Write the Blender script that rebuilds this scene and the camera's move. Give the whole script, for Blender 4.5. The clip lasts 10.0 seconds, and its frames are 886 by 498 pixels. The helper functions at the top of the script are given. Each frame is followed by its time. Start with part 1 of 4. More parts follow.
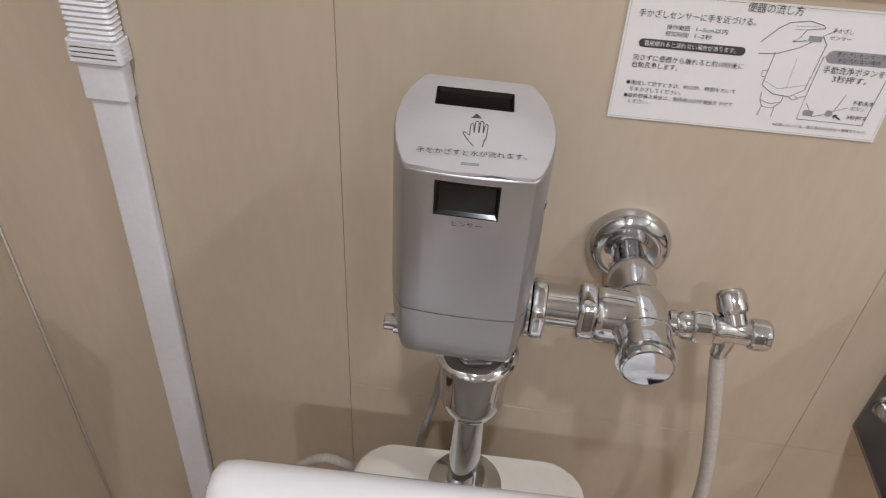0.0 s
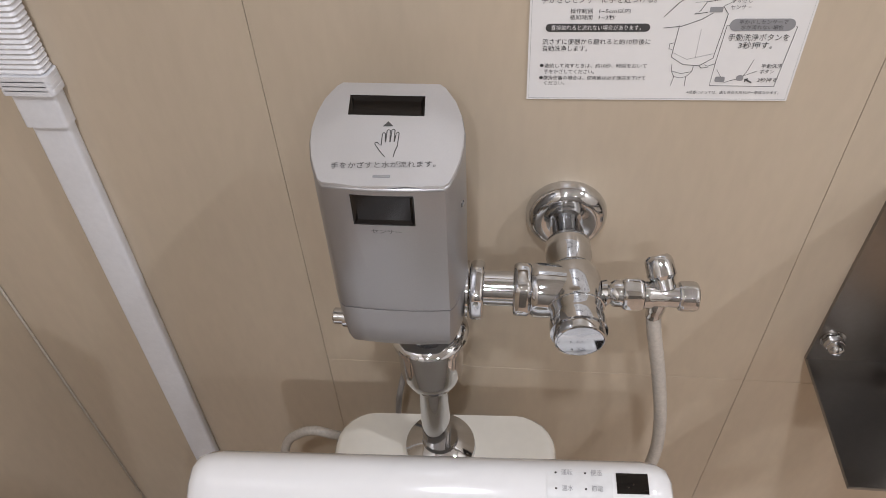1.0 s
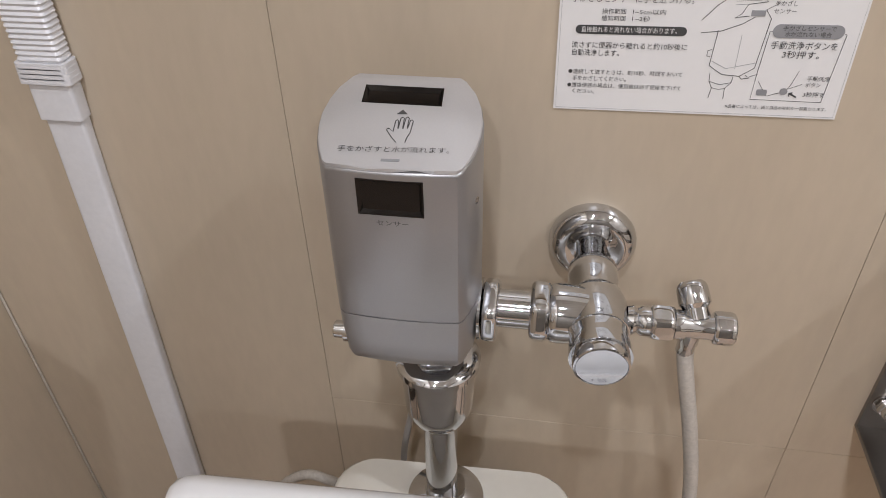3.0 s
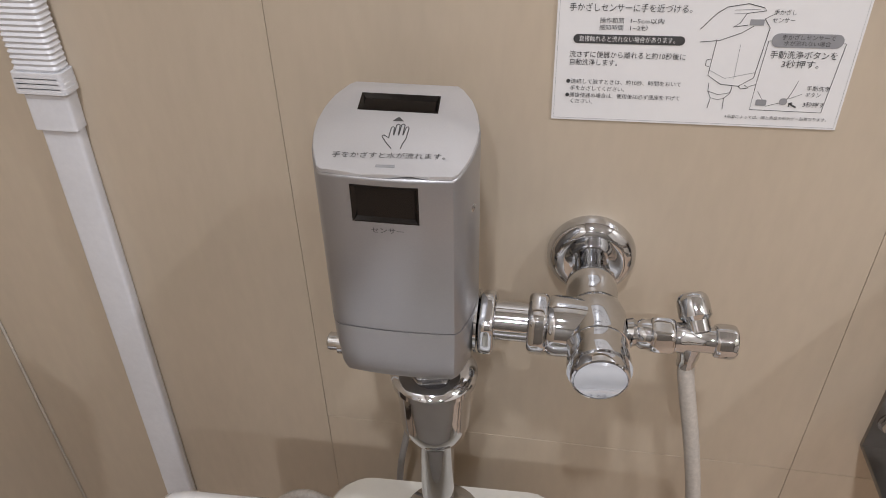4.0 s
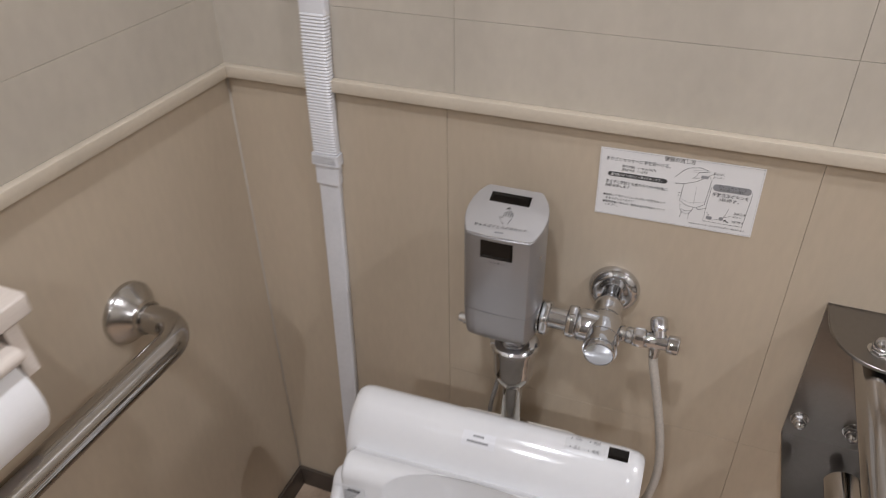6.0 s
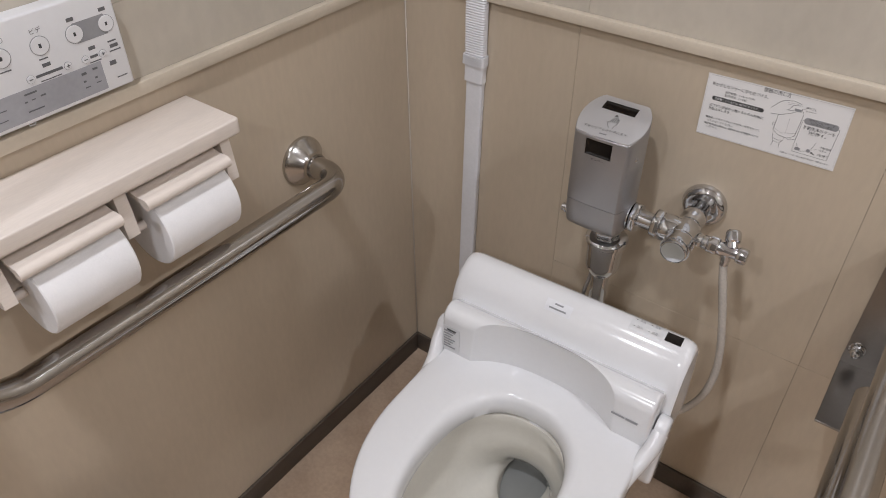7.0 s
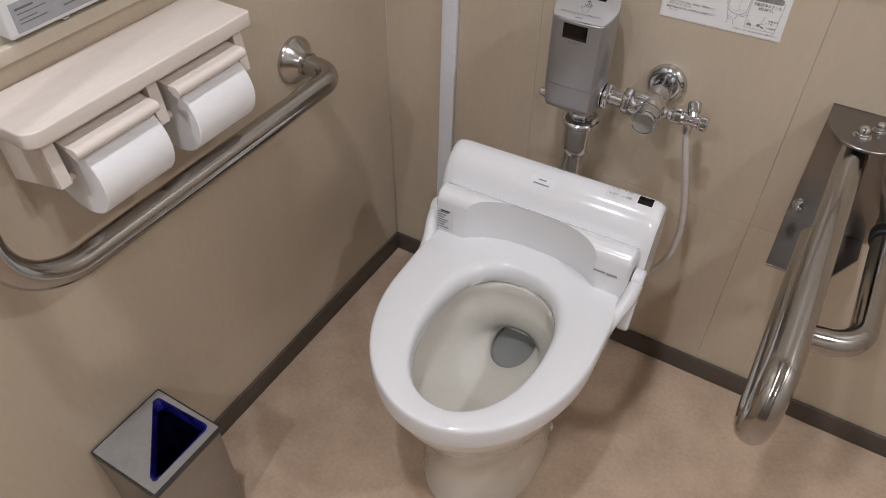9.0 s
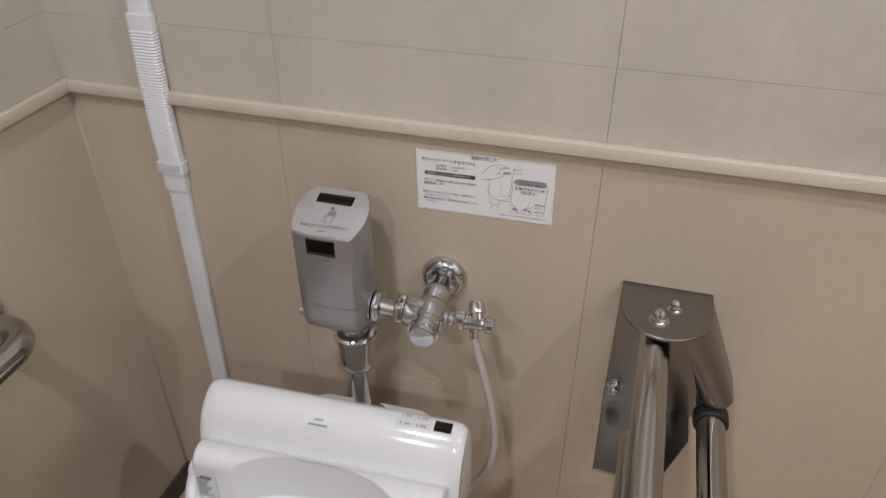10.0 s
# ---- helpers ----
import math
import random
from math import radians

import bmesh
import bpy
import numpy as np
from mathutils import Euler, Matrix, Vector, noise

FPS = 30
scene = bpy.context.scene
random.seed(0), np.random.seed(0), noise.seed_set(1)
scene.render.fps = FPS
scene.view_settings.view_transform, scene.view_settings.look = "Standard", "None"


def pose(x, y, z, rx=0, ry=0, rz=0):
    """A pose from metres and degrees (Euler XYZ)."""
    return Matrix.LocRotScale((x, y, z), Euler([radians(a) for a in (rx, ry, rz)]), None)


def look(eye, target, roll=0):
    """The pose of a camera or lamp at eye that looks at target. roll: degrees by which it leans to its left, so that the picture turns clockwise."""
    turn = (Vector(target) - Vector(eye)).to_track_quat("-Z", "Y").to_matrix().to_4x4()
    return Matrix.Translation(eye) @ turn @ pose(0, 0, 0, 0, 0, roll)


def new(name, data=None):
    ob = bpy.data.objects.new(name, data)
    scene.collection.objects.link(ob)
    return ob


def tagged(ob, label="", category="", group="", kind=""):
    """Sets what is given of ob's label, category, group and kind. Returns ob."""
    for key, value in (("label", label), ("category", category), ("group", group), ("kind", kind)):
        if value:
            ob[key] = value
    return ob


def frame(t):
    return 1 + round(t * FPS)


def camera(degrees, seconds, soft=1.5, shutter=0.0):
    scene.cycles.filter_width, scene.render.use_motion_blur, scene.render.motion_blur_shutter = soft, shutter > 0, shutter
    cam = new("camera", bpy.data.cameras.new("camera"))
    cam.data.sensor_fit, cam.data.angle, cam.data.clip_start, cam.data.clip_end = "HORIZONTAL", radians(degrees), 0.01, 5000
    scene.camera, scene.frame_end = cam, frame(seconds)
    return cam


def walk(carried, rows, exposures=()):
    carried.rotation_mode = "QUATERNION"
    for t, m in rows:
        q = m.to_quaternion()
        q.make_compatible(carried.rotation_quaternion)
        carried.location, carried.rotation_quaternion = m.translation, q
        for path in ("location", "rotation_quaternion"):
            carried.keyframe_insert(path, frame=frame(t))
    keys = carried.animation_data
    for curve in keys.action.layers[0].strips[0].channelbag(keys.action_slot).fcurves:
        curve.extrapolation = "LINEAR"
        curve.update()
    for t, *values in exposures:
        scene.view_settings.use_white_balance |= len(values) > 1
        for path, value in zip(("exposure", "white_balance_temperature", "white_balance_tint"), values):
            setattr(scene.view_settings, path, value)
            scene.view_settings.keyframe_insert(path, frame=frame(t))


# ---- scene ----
cam = camera(62.8, 10.0, soft=0.9, shutter=0.25)
PATH = [
    (0, (0.475, -0.492, 1.037), (0.324, 1.058, -0.218), 3.8),
    (0.5, (0.509, -0.484, 1.078), (0.356, 0.947, -0.31), 0.4),
    (1, (0.53, -0.472, 1.09), (0.359, 0.94, -0.315), -2.7),
    (1.5, (0.543, -0.475, 1.087), (0.329, 0.923, -0.328), -3.6),
    (2, (0.546, -0.479, 1.074), (0.327, 0.948, -0.311), -2.1),
    (3.5, (0.543, -0.479, 1.007), (0.252, 1.123, -0.154), -1.4),
    (4, (0.547, -0.479, 1.007), (0.261, 1.127, -0.149), -1.2),
    (4.5, (0.561, -0.481, 1.003), (0.295, 1.121, -0.165), -0.9),
    (5, (0.591, -0.496, 1.085), (0.31, 1.102, -0.086), -1.2),
    (5.2, (0.623, -0.522, 1.145), (0.26, 1.082, 0.007), -2.9),
    (6.3, (0.676, -0.91, 1.299), (-0.017, 0.571, 0.147), 0.3),
    (6.5, (0.705, -0.944, 1.312), (-0.047, 0.463, 0.106), -0.1),
    (7, (0.802, -0.967, 1.314), (-0.131, 0.282, 0.062), -0.3),
    (7.3, (0.818, -1.010, 1.325), (-0.117, 0.242, 0.072), -0.2),
    (7.5, (0.821, -1.05, 1.327), (-0.098, 0.207, 0.071), -0.2),
    (8, (0.808, -1.118, 1.336), (-0.012, 0.148, 0.022), -0.1),
    (8.5, (0.807, -1.13, 1.327), (0.049, 0.103, -0.054), -0.4),
    (9, (0.809, -1.131, 1.322), (0.075, 0.108, -0.065), 0.5),
    (9.3, (0.820, -1.068, 1.327), (0.121, 0.235, -0.014), 0.6),
    (9.5, (0.832, -1.002, 1.321), (0.198, 0.412, 0.058), 0.8),
    (9.8, (0.845, -0.892, 1.317), (0.298, 0.644, 0.16), 0.4),
    (10, (0.816, -0.825, 1.322), (0.361, 0.747, 0.172), -0.2),
]
EXPOSURES = [(0, 0.17), (4, 0.17), (4.6, 0.09), (5, -0.07), (6.5, -0.13), (8, -0.16), (9, -0.17), (10, -0.15)]
walk(cam, [(t, look(eye, target, roll)) for t, eye, target, roll in PATH], EXPOSURES)

# ---- light: recessed ceiling lamps in a closed room ----
world = bpy.data.worlds.new("world")
scene.world = world
world.use_nodes = True
world.node_tree.nodes["Background"].inputs[0].default_value = (0.05, 0.05, 0.05, 1)
world.node_tree.nodes["Background"].inputs[1].default_value = 0.2
ROOM_X, ROOM_Y, ROOM_Z = 2.2, -2.9, 2.4
LAMPS = [(0.50, -1.05, 13.2), (1.88, -0.65, 14.5), (0.42, -2.25, 14.0), (1.52, -2.25, 9.0)]
for lx, ly, watts in LAMPS:
    lamp = bpy.data.lights.new("downlight_lamp", "AREA")
    lamp.shape, lamp.size, lamp.energy, lamp.color = "DISK", 0.09, watts, (0.970, 0.988, 1.078)
    new("downlight_lamp", lamp).matrix_world = pose(lx, ly, ROOM_Z - 0.012)


# ---- materials ----
def material(name, colour, rough=0.5, metal=0.0, vary=0.06, scale=8.0, fine=120.0, bump=0.0, stretch=(1, 1, 1),
             coat=0.0, tint=None, per_object=0.0, rough_vary=0.08, spec=0.5, brushed=0.0):
    m = bpy.data.materials.new(name)
    m.use_nodes = True
    n, l = m.node_tree.nodes, m.node_tree.links
    b = n["Principled BSDF"]
    b.inputs["Metallic"].default_value = metal
    b.inputs["Coat Weight"].default_value = coat
    b.inputs["Coat Roughness"].default_value = 0.05
    b.inputs["Specular IOR Level"].default_value = spec
    co = n.new("ShaderNodeTexCoord")
    mp = n.new("ShaderNodeMapping")
    mp.inputs["Scale"].default_value = stretch
    l.new(co.outputs["Object"], mp.inputs["Vector"])
    big, small = n.new("ShaderNodeTexNoise"), n.new("ShaderNodeTexNoise")
    big.inputs["Scale"].default_value, big.inputs["Detail"].default_value = scale, 5.0
    small.inputs["Scale"].default_value, small.inputs["Detail"].default_value = fine, 3.0
    l.new(mp.outputs[0], big.inputs["Vector"])
    l.new(mp.outputs[0], small.inputs["Vector"])
    ramp = n.new("ShaderNodeMix")
    ramp.data_type = "RGBA"
    dark = tint or tuple(c * (1 - 2.2 * vary) for c in colour)
    ramp.inputs[6].default_value = (*dark, 1)
    ramp.inputs[7].default_value = (*[min(1, c * (1 + vary)) for c in colour], 1)
    sharpen = n.new("ShaderNodeMapRange")
    sharpen.inputs[1].default_value, sharpen.inputs[2].default_value = 0.3, 0.7
    l.new(big.outputs[0], sharpen.inputs[0])
    l.new(sharpen.outputs[0], ramp.inputs[0])
    grain = n.new("ShaderNodeMix")
    grain.data_type, grain.blend_type = "RGBA", "MULTIPLY"
    gr = n.new("ShaderNodeMapRange")
    gr.inputs[1].default_value, gr.inputs[2].default_value = 0.3, 0.7
    gr.inputs[3].default_value, gr.inputs[4].default_value = 1 - vary, 1 + vary * 0.5
    l.new(small.outputs[0], gr.inputs[0])
    grain.inputs[0].default_value = 1.0
    l.new(ramp.outputs[2], grain.inputs[6])
    l.new(gr.outputs[0], grain.inputs[7])
    out = grain.outputs[2]
    if per_object:
        info = n.new("ShaderNodeObjectInfo")
        mr = n.new("ShaderNodeMapRange")
        mr.inputs[3].default_value, mr.inputs[4].default_value = 1 - per_object, 1.0
        l.new(info.outputs["Random"], mr.inputs[0])
        mul = n.new("ShaderNodeMix")
        mul.data_type, mul.blend_type = "RGBA", "MULTIPLY"
        mul.inputs[0].default_value = 1.0
        l.new(out, mul.inputs[6])
        l.new(mr.outputs[0], mul.inputs[7])
        out = mul.outputs[2]
    l.new(out, b.inputs["Base Color"])
    rr = n.new("ShaderNodeMapRange")
    rr.inputs[1].default_value, rr.inputs[2].default_value = 0.3, 0.7
    rr.inputs[3].default_value, rr.inputs[4].default_value = rough * (1 - rough_vary), rough * (1 + rough_vary)
    l.new(big.outputs[0], rr.inputs[0])
    l.new(rr.outputs[0], b.inputs["Roughness"])
    if brushed:
        tg = n.new("ShaderNodeTangent")
        tg.direction_type, tg.uv_map = "UV_MAP", "UVMap"
        l.new(tg.outputs[0], b.inputs["Tangent"])
        b.inputs["Anisotropic"].default_value = brushed
    if bump:
        bp = n.new("ShaderNodeBump")
        bp.inputs["Strength"].default_value, bp.inputs["Distance"].default_value = bump, 0.002
        l.new(small.outputs[0], bp.inputs["Height"])
        l.new(bp.outputs[0], b.inputs["Normal"])
    return m


PANEL = material("lower_wall_panel", (0.545, 0.455, 0.345), 0.36, vary=0.038, scale=6.0, fine=110, bump=0.03, stretch=(1, 1, 0.30), per_object=0.04)
PANEL_UP = material("upper_wall_panel", (0.53, 0.480, 0.405), 0.42, vary=0.05, scale=5, fine=60, bump=0.02, stretch=(1, 1, 0.6), per_object=0.03)
JOINT = material("joint_dark", (0.20, 0.165, 0.125), 0.8)
CAULK = material("corner_caulk", (0.52, 0.47, 0.40), 0.5)
RAIL = material("rail_laminate", (0.62, 0.545, 0.44), 0.35, vary=0.03, scale=12, fine=200)
BASE = material("baseboard_vinyl", (0.088, 0.069, 0.054), 0.45, vary=0.10, scale=14, fine=200)
FLOOR = material("floor_vinyl", (0.480, 0.360, 0.262), 0.38, vary=0.09, scale=11, fine=120, bump=0.04, tint=(0.415, 0.302, 0.215))
# tones of the unseen walls: pale for bounce light, dark for reflections
PLASTER = material("plain_wall", (0.60, 0.56, 0.50), 0.6)
PLASTER_DARK = material("plain_brown_wall", (0.20, 0.18, 0.155), 0.6)
CEIL = material("ceiling_white", (0.76, 0.75, 0.74), 0.8)
STEEL = material("brushed_steel", (0.52, 0.50, 0.475), 0.21, metal=1.0, vary=0.03, scale=6, fine=180, rough_vary=0.25, bump=0.02)
TUBE_STEEL = material("turned_steel_tube", (0.44, 0.42, 0.40), 0.105, metal=1.0, vary=0.03, scale=6, fine=180, rough_vary=0.12, brushed=0.98)
SHEET = material("brushed_steel_sheet", (0.27, 0.252, 0.235), 0.31, metal=1.0, vary=0.03, scale=6, fine=150, rough_vary=0.08, bump=0.02)
CHROME = material("chrome", (0.61, 0.62, 0.64), 0.055, metal=1.0, vary=0.02, scale=20)
# one silver finish in two tones: darker shaded sides, lighter lit top
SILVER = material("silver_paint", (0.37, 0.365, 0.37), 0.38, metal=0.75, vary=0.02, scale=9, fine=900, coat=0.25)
SILVER_LIT = material("silver_paint_lit_top", (0.62, 0.62, 0.64), 0.36, metal=0.6, vary=0.02, scale=9, fine=900, coat=0.2)
BLACK = material("smoked_window", (0.010, 0.008, 0.007), 0.10, vary=0.1, spec=0.28)
DARK = material("dark_plastic", (0.03, 0.028, 0.027), 0.35)
INK = material("printed_ink", (0.06, 0.06, 0.06), 0.6)
INK_MID = material("printed_dark_grey", (0.13, 0.13, 0.135), 0.6)
INK_GREY = material("printed_grey", (0.30, 0.30, 0.31), 0.6)
PAPER = material("sign_film", (0.80, 0.79, 0.78), 0.25, vary=0.01, scale=6)
PVC = material("white_pvc", (0.74, 0.74, 0.76), 0.30, vary=0.03, scale=10, fine=200)
SEAT = material("white_seat_plastic", (0.735, 0.732, 0.735), 0.13, vary=0.01, scale=6, coat=0.3)
CERAMIC = material("glazed_ceramic", (0.70, 0.67, 0.60), 0.10, vary=0.02, scale=5, coat=0.5)
WATER = material("bowl_water", (0.29, 0.295, 0.285), 0.02, vary=0.02)
TISSUE = material("toilet_tissue", (0.84, 0.83, 0.83), 0.9, vary=0.015, scale=30, fine=400, bump=0.15)
CREAM = material("painted_wood_shelf", (0.76, 0.68, 0.61), 0.38, vary=0.04, scale=6, fine=120, stretch=(4, 0.6, 4))
HOSE = material("braided_hose", (0.50, 0.46, 0.41), 0.42, vary=0.06, scale=300, fine=700, bump=0.1)
CABLE = material("grey_cable", (0.27, 0.25, 0.23), 0.45)
RUBBER = material("black_rubber", (0.012, 0.012, 0.012), 0.55)
GREYLID = material("grey_lid", (0.30, 0.285, 0.27), 0.35, metal=0.2, vary=0.05, scale=20)
BINBODY = material("bin_body_steel", (0.34, 0.31, 0.275), 0.35, metal=0.6, vary=0.06, scale=7, fine=160)
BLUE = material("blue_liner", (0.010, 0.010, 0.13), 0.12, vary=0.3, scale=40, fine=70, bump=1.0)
# the same blue bag, darkened for the shade down inside the bin
BLUE_SHADED = material("blue_liner_shaded", (0.004, 0.004, 0.022), 0.2, vary=0.3, scale=30, fine=60, bump=1.0)
ORANGE = material("orange_print", (0.75, 0.30, 0.07), 0.5)
PANEL_GREY = material("grey_print", (0.36, 0.36, 0.38), 0.45)
BUTTON = material("button_white", (0.74, 0.74, 0.75), 0.35, vary=0.012)
LABEL = material("label_film", (0.66, 0.66, 0.66), 0.3)
GLOW = bpy.data.materials.new("lamp_glow")
GLOW.use_nodes = True
GLOW.node_tree.nodes["Principled BSDF"].inputs["Emission Color"].default_value = (1.0, 0.985, 0.985, 1)
GLOW.node_tree.nodes["Principled BSDF"].inputs["Emission Strength"].default_value = 6.0


# ---- building helpers ----
def thing(name, label, category, at=(0, 0, 0), turn=0.0, group="", kind=""):
    ob = new(name)
    ob.empty_display_size = 0.05
    ob.matrix_basis = pose(*at, 0, 0, turn)
    return tagged(ob, label, category, group, kind)


def root_matrix(ob):
    m = ob.matrix_basis.copy()
    while ob.parent:
        ob = ob.parent
        m = ob.matrix_basis @ m
    return m


def part(name, bm, mat, parent=None, label="", local=False, smooth=True, kind=""):
    """One mesh object; its points are given in the world, or in the thing's own space if local."""
    if parent is not None and not local:
        bm.transform(root_matrix(parent).inverted())
    bmesh.ops.recalc_face_normals(bm, faces=bm.faces)
    me = bpy.data.meshes.new(name)
    bm.to_mesh(me)
    bm.free()
    if smooth:
        for p in me.polygons:
            p.use_smooth = True
        me.set_sharp_from_angle(angle=radians(38))
    me.materials.append(mat)
    ob = new(name, me)
    if parent is not None:
        ob.parent = parent
    if label:
        tagged(ob, label)
    if kind:
        tagged(ob, kind=kind)
    return ob


def box(x0, x1, y0, y1, z0, z1, r=0.0, seg=2, bm=None):
    bm2 = bmesh.new()
    bmesh.ops.create_cube(bm2, size=1)
    for v in bm2.verts:
        v.co = Vector((x0 + (v.co.x + 0.5) * (x1 - x0), y0 + (v.co.y + 0.5) * (y1 - y0), z0 + (v.co.z + 0.5) * (z1 - z0)))
    if r:
        bmesh.ops.bevel(bm2, geom=list(bm2.edges), offset=r, segments=seg, affect="EDGES", profile=0.5)
    return join(bm, bm2)


def join(bm, bm2):
    if bm is None:
        return bm2
    me = bpy.data.meshes.new("tmp")
    bm2.to_mesh(me)
    bm.from_mesh(me)
    bpy.data.meshes.remove(me)
    bm2.free()
    return bm


def prism(outline, z0, z1, r=0.0, seg=2, top=None):
    """A closed outline (x, y) raised from z0 to z1; top(x, y) may give the height of its upper face."""
    bm = bmesh.new()
    lo = [bm.verts.new((x, y, z0)) for x, y in outline]
    hi = [bm.verts.new((x, y, top(x, y) if top else z1)) for x, y in outline]
    n = len(outline)
    bm.faces.new(lo[::-1])
    cap = bm.faces.new(hi)
    for i in range(n):
        bm.faces.new((lo[i], lo[(i + 1) % n], hi[(i + 1) % n], hi[i]))
    bmesh.ops.recalc_face_normals(bm, faces=bm.faces)
    if r:
        rims = [e for e in bm.edges if len({v in lo for v in e.verts}) == 1]
        bmesh.ops.bevel(bm, geom=rims, offset=r, segments=seg, affect="EDGES", profile=0.5)
    return bm


def loft(rings, close=True, cap0=True, cap1=True):
    bm = bmesh.new()
    vs = [[bm.verts.new(p) for p in ring] for ring in rings]
    n = len(vs[0])
    for a, b in zip(vs, vs[1:]):
        for i in range(n if close else n - 1):
            j = (i + 1) % n
            bm.faces.new((a[i], a[j], b[j], b[i]))
    if cap0:
        bm.faces.new(vs[0][::-1])
    if cap1:
        bm.faces.new(vs[-1])
    return bm


def cut(bm, tool):
    """The body bm with the body tool taken out of it."""
    obs = []
    for b in (bm, tool):
        bmesh.ops.recalc_face_normals(b, faces=b.faces)
        me = bpy.data.meshes.new("cut_tmp")
        b.to_mesh(me)
        b.free()
        obs.append(bpy.data.objects.new("cut_tmp", me))
        scene.collection.objects.link(obs[-1])
    mod = obs[0].modifiers.new("cut", "BOOLEAN")
    mod.operation, mod.solver, mod.object = "DIFFERENCE", "EXACT", obs[1]
    bpy.context.view_layer.update()
    me = bpy.data.meshes.new_from_object(obs[0].evaluated_get(bpy.context.evaluated_depsgraph_get()))
    out = bmesh.new()
    out.from_mesh(me)
    bpy.data.meshes.remove(me)
    for ob in obs:
        data = ob.data
        bpy.data.objects.remove(ob)
        bpy.data.meshes.remove(data)
    return out


def frame_of(axis):
    return Vector(axis).normalized().to_track_quat("Z", "Y").to_matrix().to_4x4()


def lathe(profile, at, axis=(0, 0, 1), n=32):
    """A turned part: (radius, height) pairs round an axis through at."""
    m = Matrix.Translation(at) @ frame_of(axis)
    rings = []
    for r, h in profile:
        rings.append([m @ Vector((max(r, 1e-5) * math.cos(2 * math.pi * i / n), max(r, 1e-5) * math.sin(2 * math.pi * i / n), h)) for i in range(n)])
    return loft(rings)


def hexnut(radius, h, at, axis, spin=0.0, n=6):
    """A nut with n sides, worn corners and rounded rims."""
    m = Matrix.Translation(at) @ frame_of(axis)
    rings, k = [], n * 6
    for f, z in ((0.80, 0), (0.90, 0.03 * h), (0.96, 0.10 * h), (1.0, 0.26 * h), (1.0, 0.74 * h), (0.96, 0.90 * h), (0.90, 0.97 * h), (0.80, h)):
        ring = []
        for i in range(k):
            a = 2 * math.pi * i / k
            side = (a + math.pi / n) % (2 * math.pi / n) - math.pi / n
            flat = radius * math.cos(math.pi / n) / math.cos(math.pi / n - abs(side))
            r = min(flat, radius * 0.965) * f
            ring.append(m @ Vector((r * math.cos(a + spin), r * math.sin(a + spin), z)))
        rings.append(ring)
    return loft(rings)


def fillet(points, r, steps=8):
    pts = [Vector(p) for p in points]
    out = [pts[0]]
    for a, b, c in zip(pts, pts[1:], pts[2:]):
        u, v = (a - b).normalized(), (c - b).normalized()
        ang = u.angle(v)
        if ang > math.pi - 0.02:
            out.append(b)
            continue
        d = min(r / math.tan(ang / 2), 0.49 * (a - b).length, 0.49 * (c - b).length) if ang > 0.01 else 0
        rr = d * math.tan(ang / 2)
        centre = b + (u + v).normalized() * (rr / math.sin(ang / 2))
        s, e = b + u * d - centre, b + v * d - centre
        turn = s.angle(e)
        for i in range(steps + 1):
            w = i / steps
            out.append(centre + (s * math.sin((1 - w) * turn) + e * math.sin(w * turn)) / math.sin(turn))
    out.append(pts[-1])
    return out


def smooth_path(points, steps=8):
    """A smooth curve through the points."""
    p = [Vector(q) for q in points]
    p = [2 * p[0] - p[1]] + p + [2 * p[-1] - p[-2]]
    out = []
    for i in range(1, len(p) - 2):
        for k in range(steps):
            t = k / steps
            out.append(0.5 * (2 * p[i] + (p[i + 1] - p[i - 1]) * t + (2 * p[i - 1] - 5 * p[i] + 4 * p[i + 1] - p[i + 2]) * t * t
                              + (3 * p[i] - p[i - 1] - 3 * p[i + 1] + p[i + 2]) * t ** 3))
    return out + [p[-2]]


def tube(path, r, n=20, cap=True):
    path = [Vector(p) for p in path]
    d = (path[1] - path[0]).normalized()
    side = d.orthogonal().normalized()
    rings = []
    for i, p in enumerate(path):
        t = (path[min(i + 1, len(path) - 1)] - path[max(i - 1, 0)]).normalized()
        side = (side - t * side.dot(t)).normalized()
        up = t.cross(side)
        rings.append([p + r * (math.cos(2 * math.pi * k / n) * side + math.sin(2 * math.pi * k / n) * up) for k in range(n)])
    bm = loft(rings, True, cap, cap)
    bm.verts.index_update()
    uv = bm.loops.layers.uv.new("UVMap")
    run = [0.0]
    for a, b in zip(path, path[1:]):
        run.append(run[-1] + (b - a).length)
    for f in bm.faces:
        wrap = max(lp.vert.index % n for lp in f.loops) == n - 1 and len(f.verts) == 4
        for lp in f.loops:
            i, k = divmod(lp.vert.index, n)
            lp[uv].uv = (run[i], (n if wrap and k == 0 else k) / n)
    return bm


def round_rect(x0, x1, y0, y1, r, k=5):
    out = []
    for cx, cy, a0 in ((x1 - r, y1 - r, 0), (x0 + r, y1 - r, 90), (x0 + r, y0 + r, 180), (x1 - r, y0 + r, 270)):
        for i in range(k + 1):
            a = radians(a0 + 90 * i / k)
            out.append((cx + r * math.cos(a), cy + r * math.sin(a)))
    return out


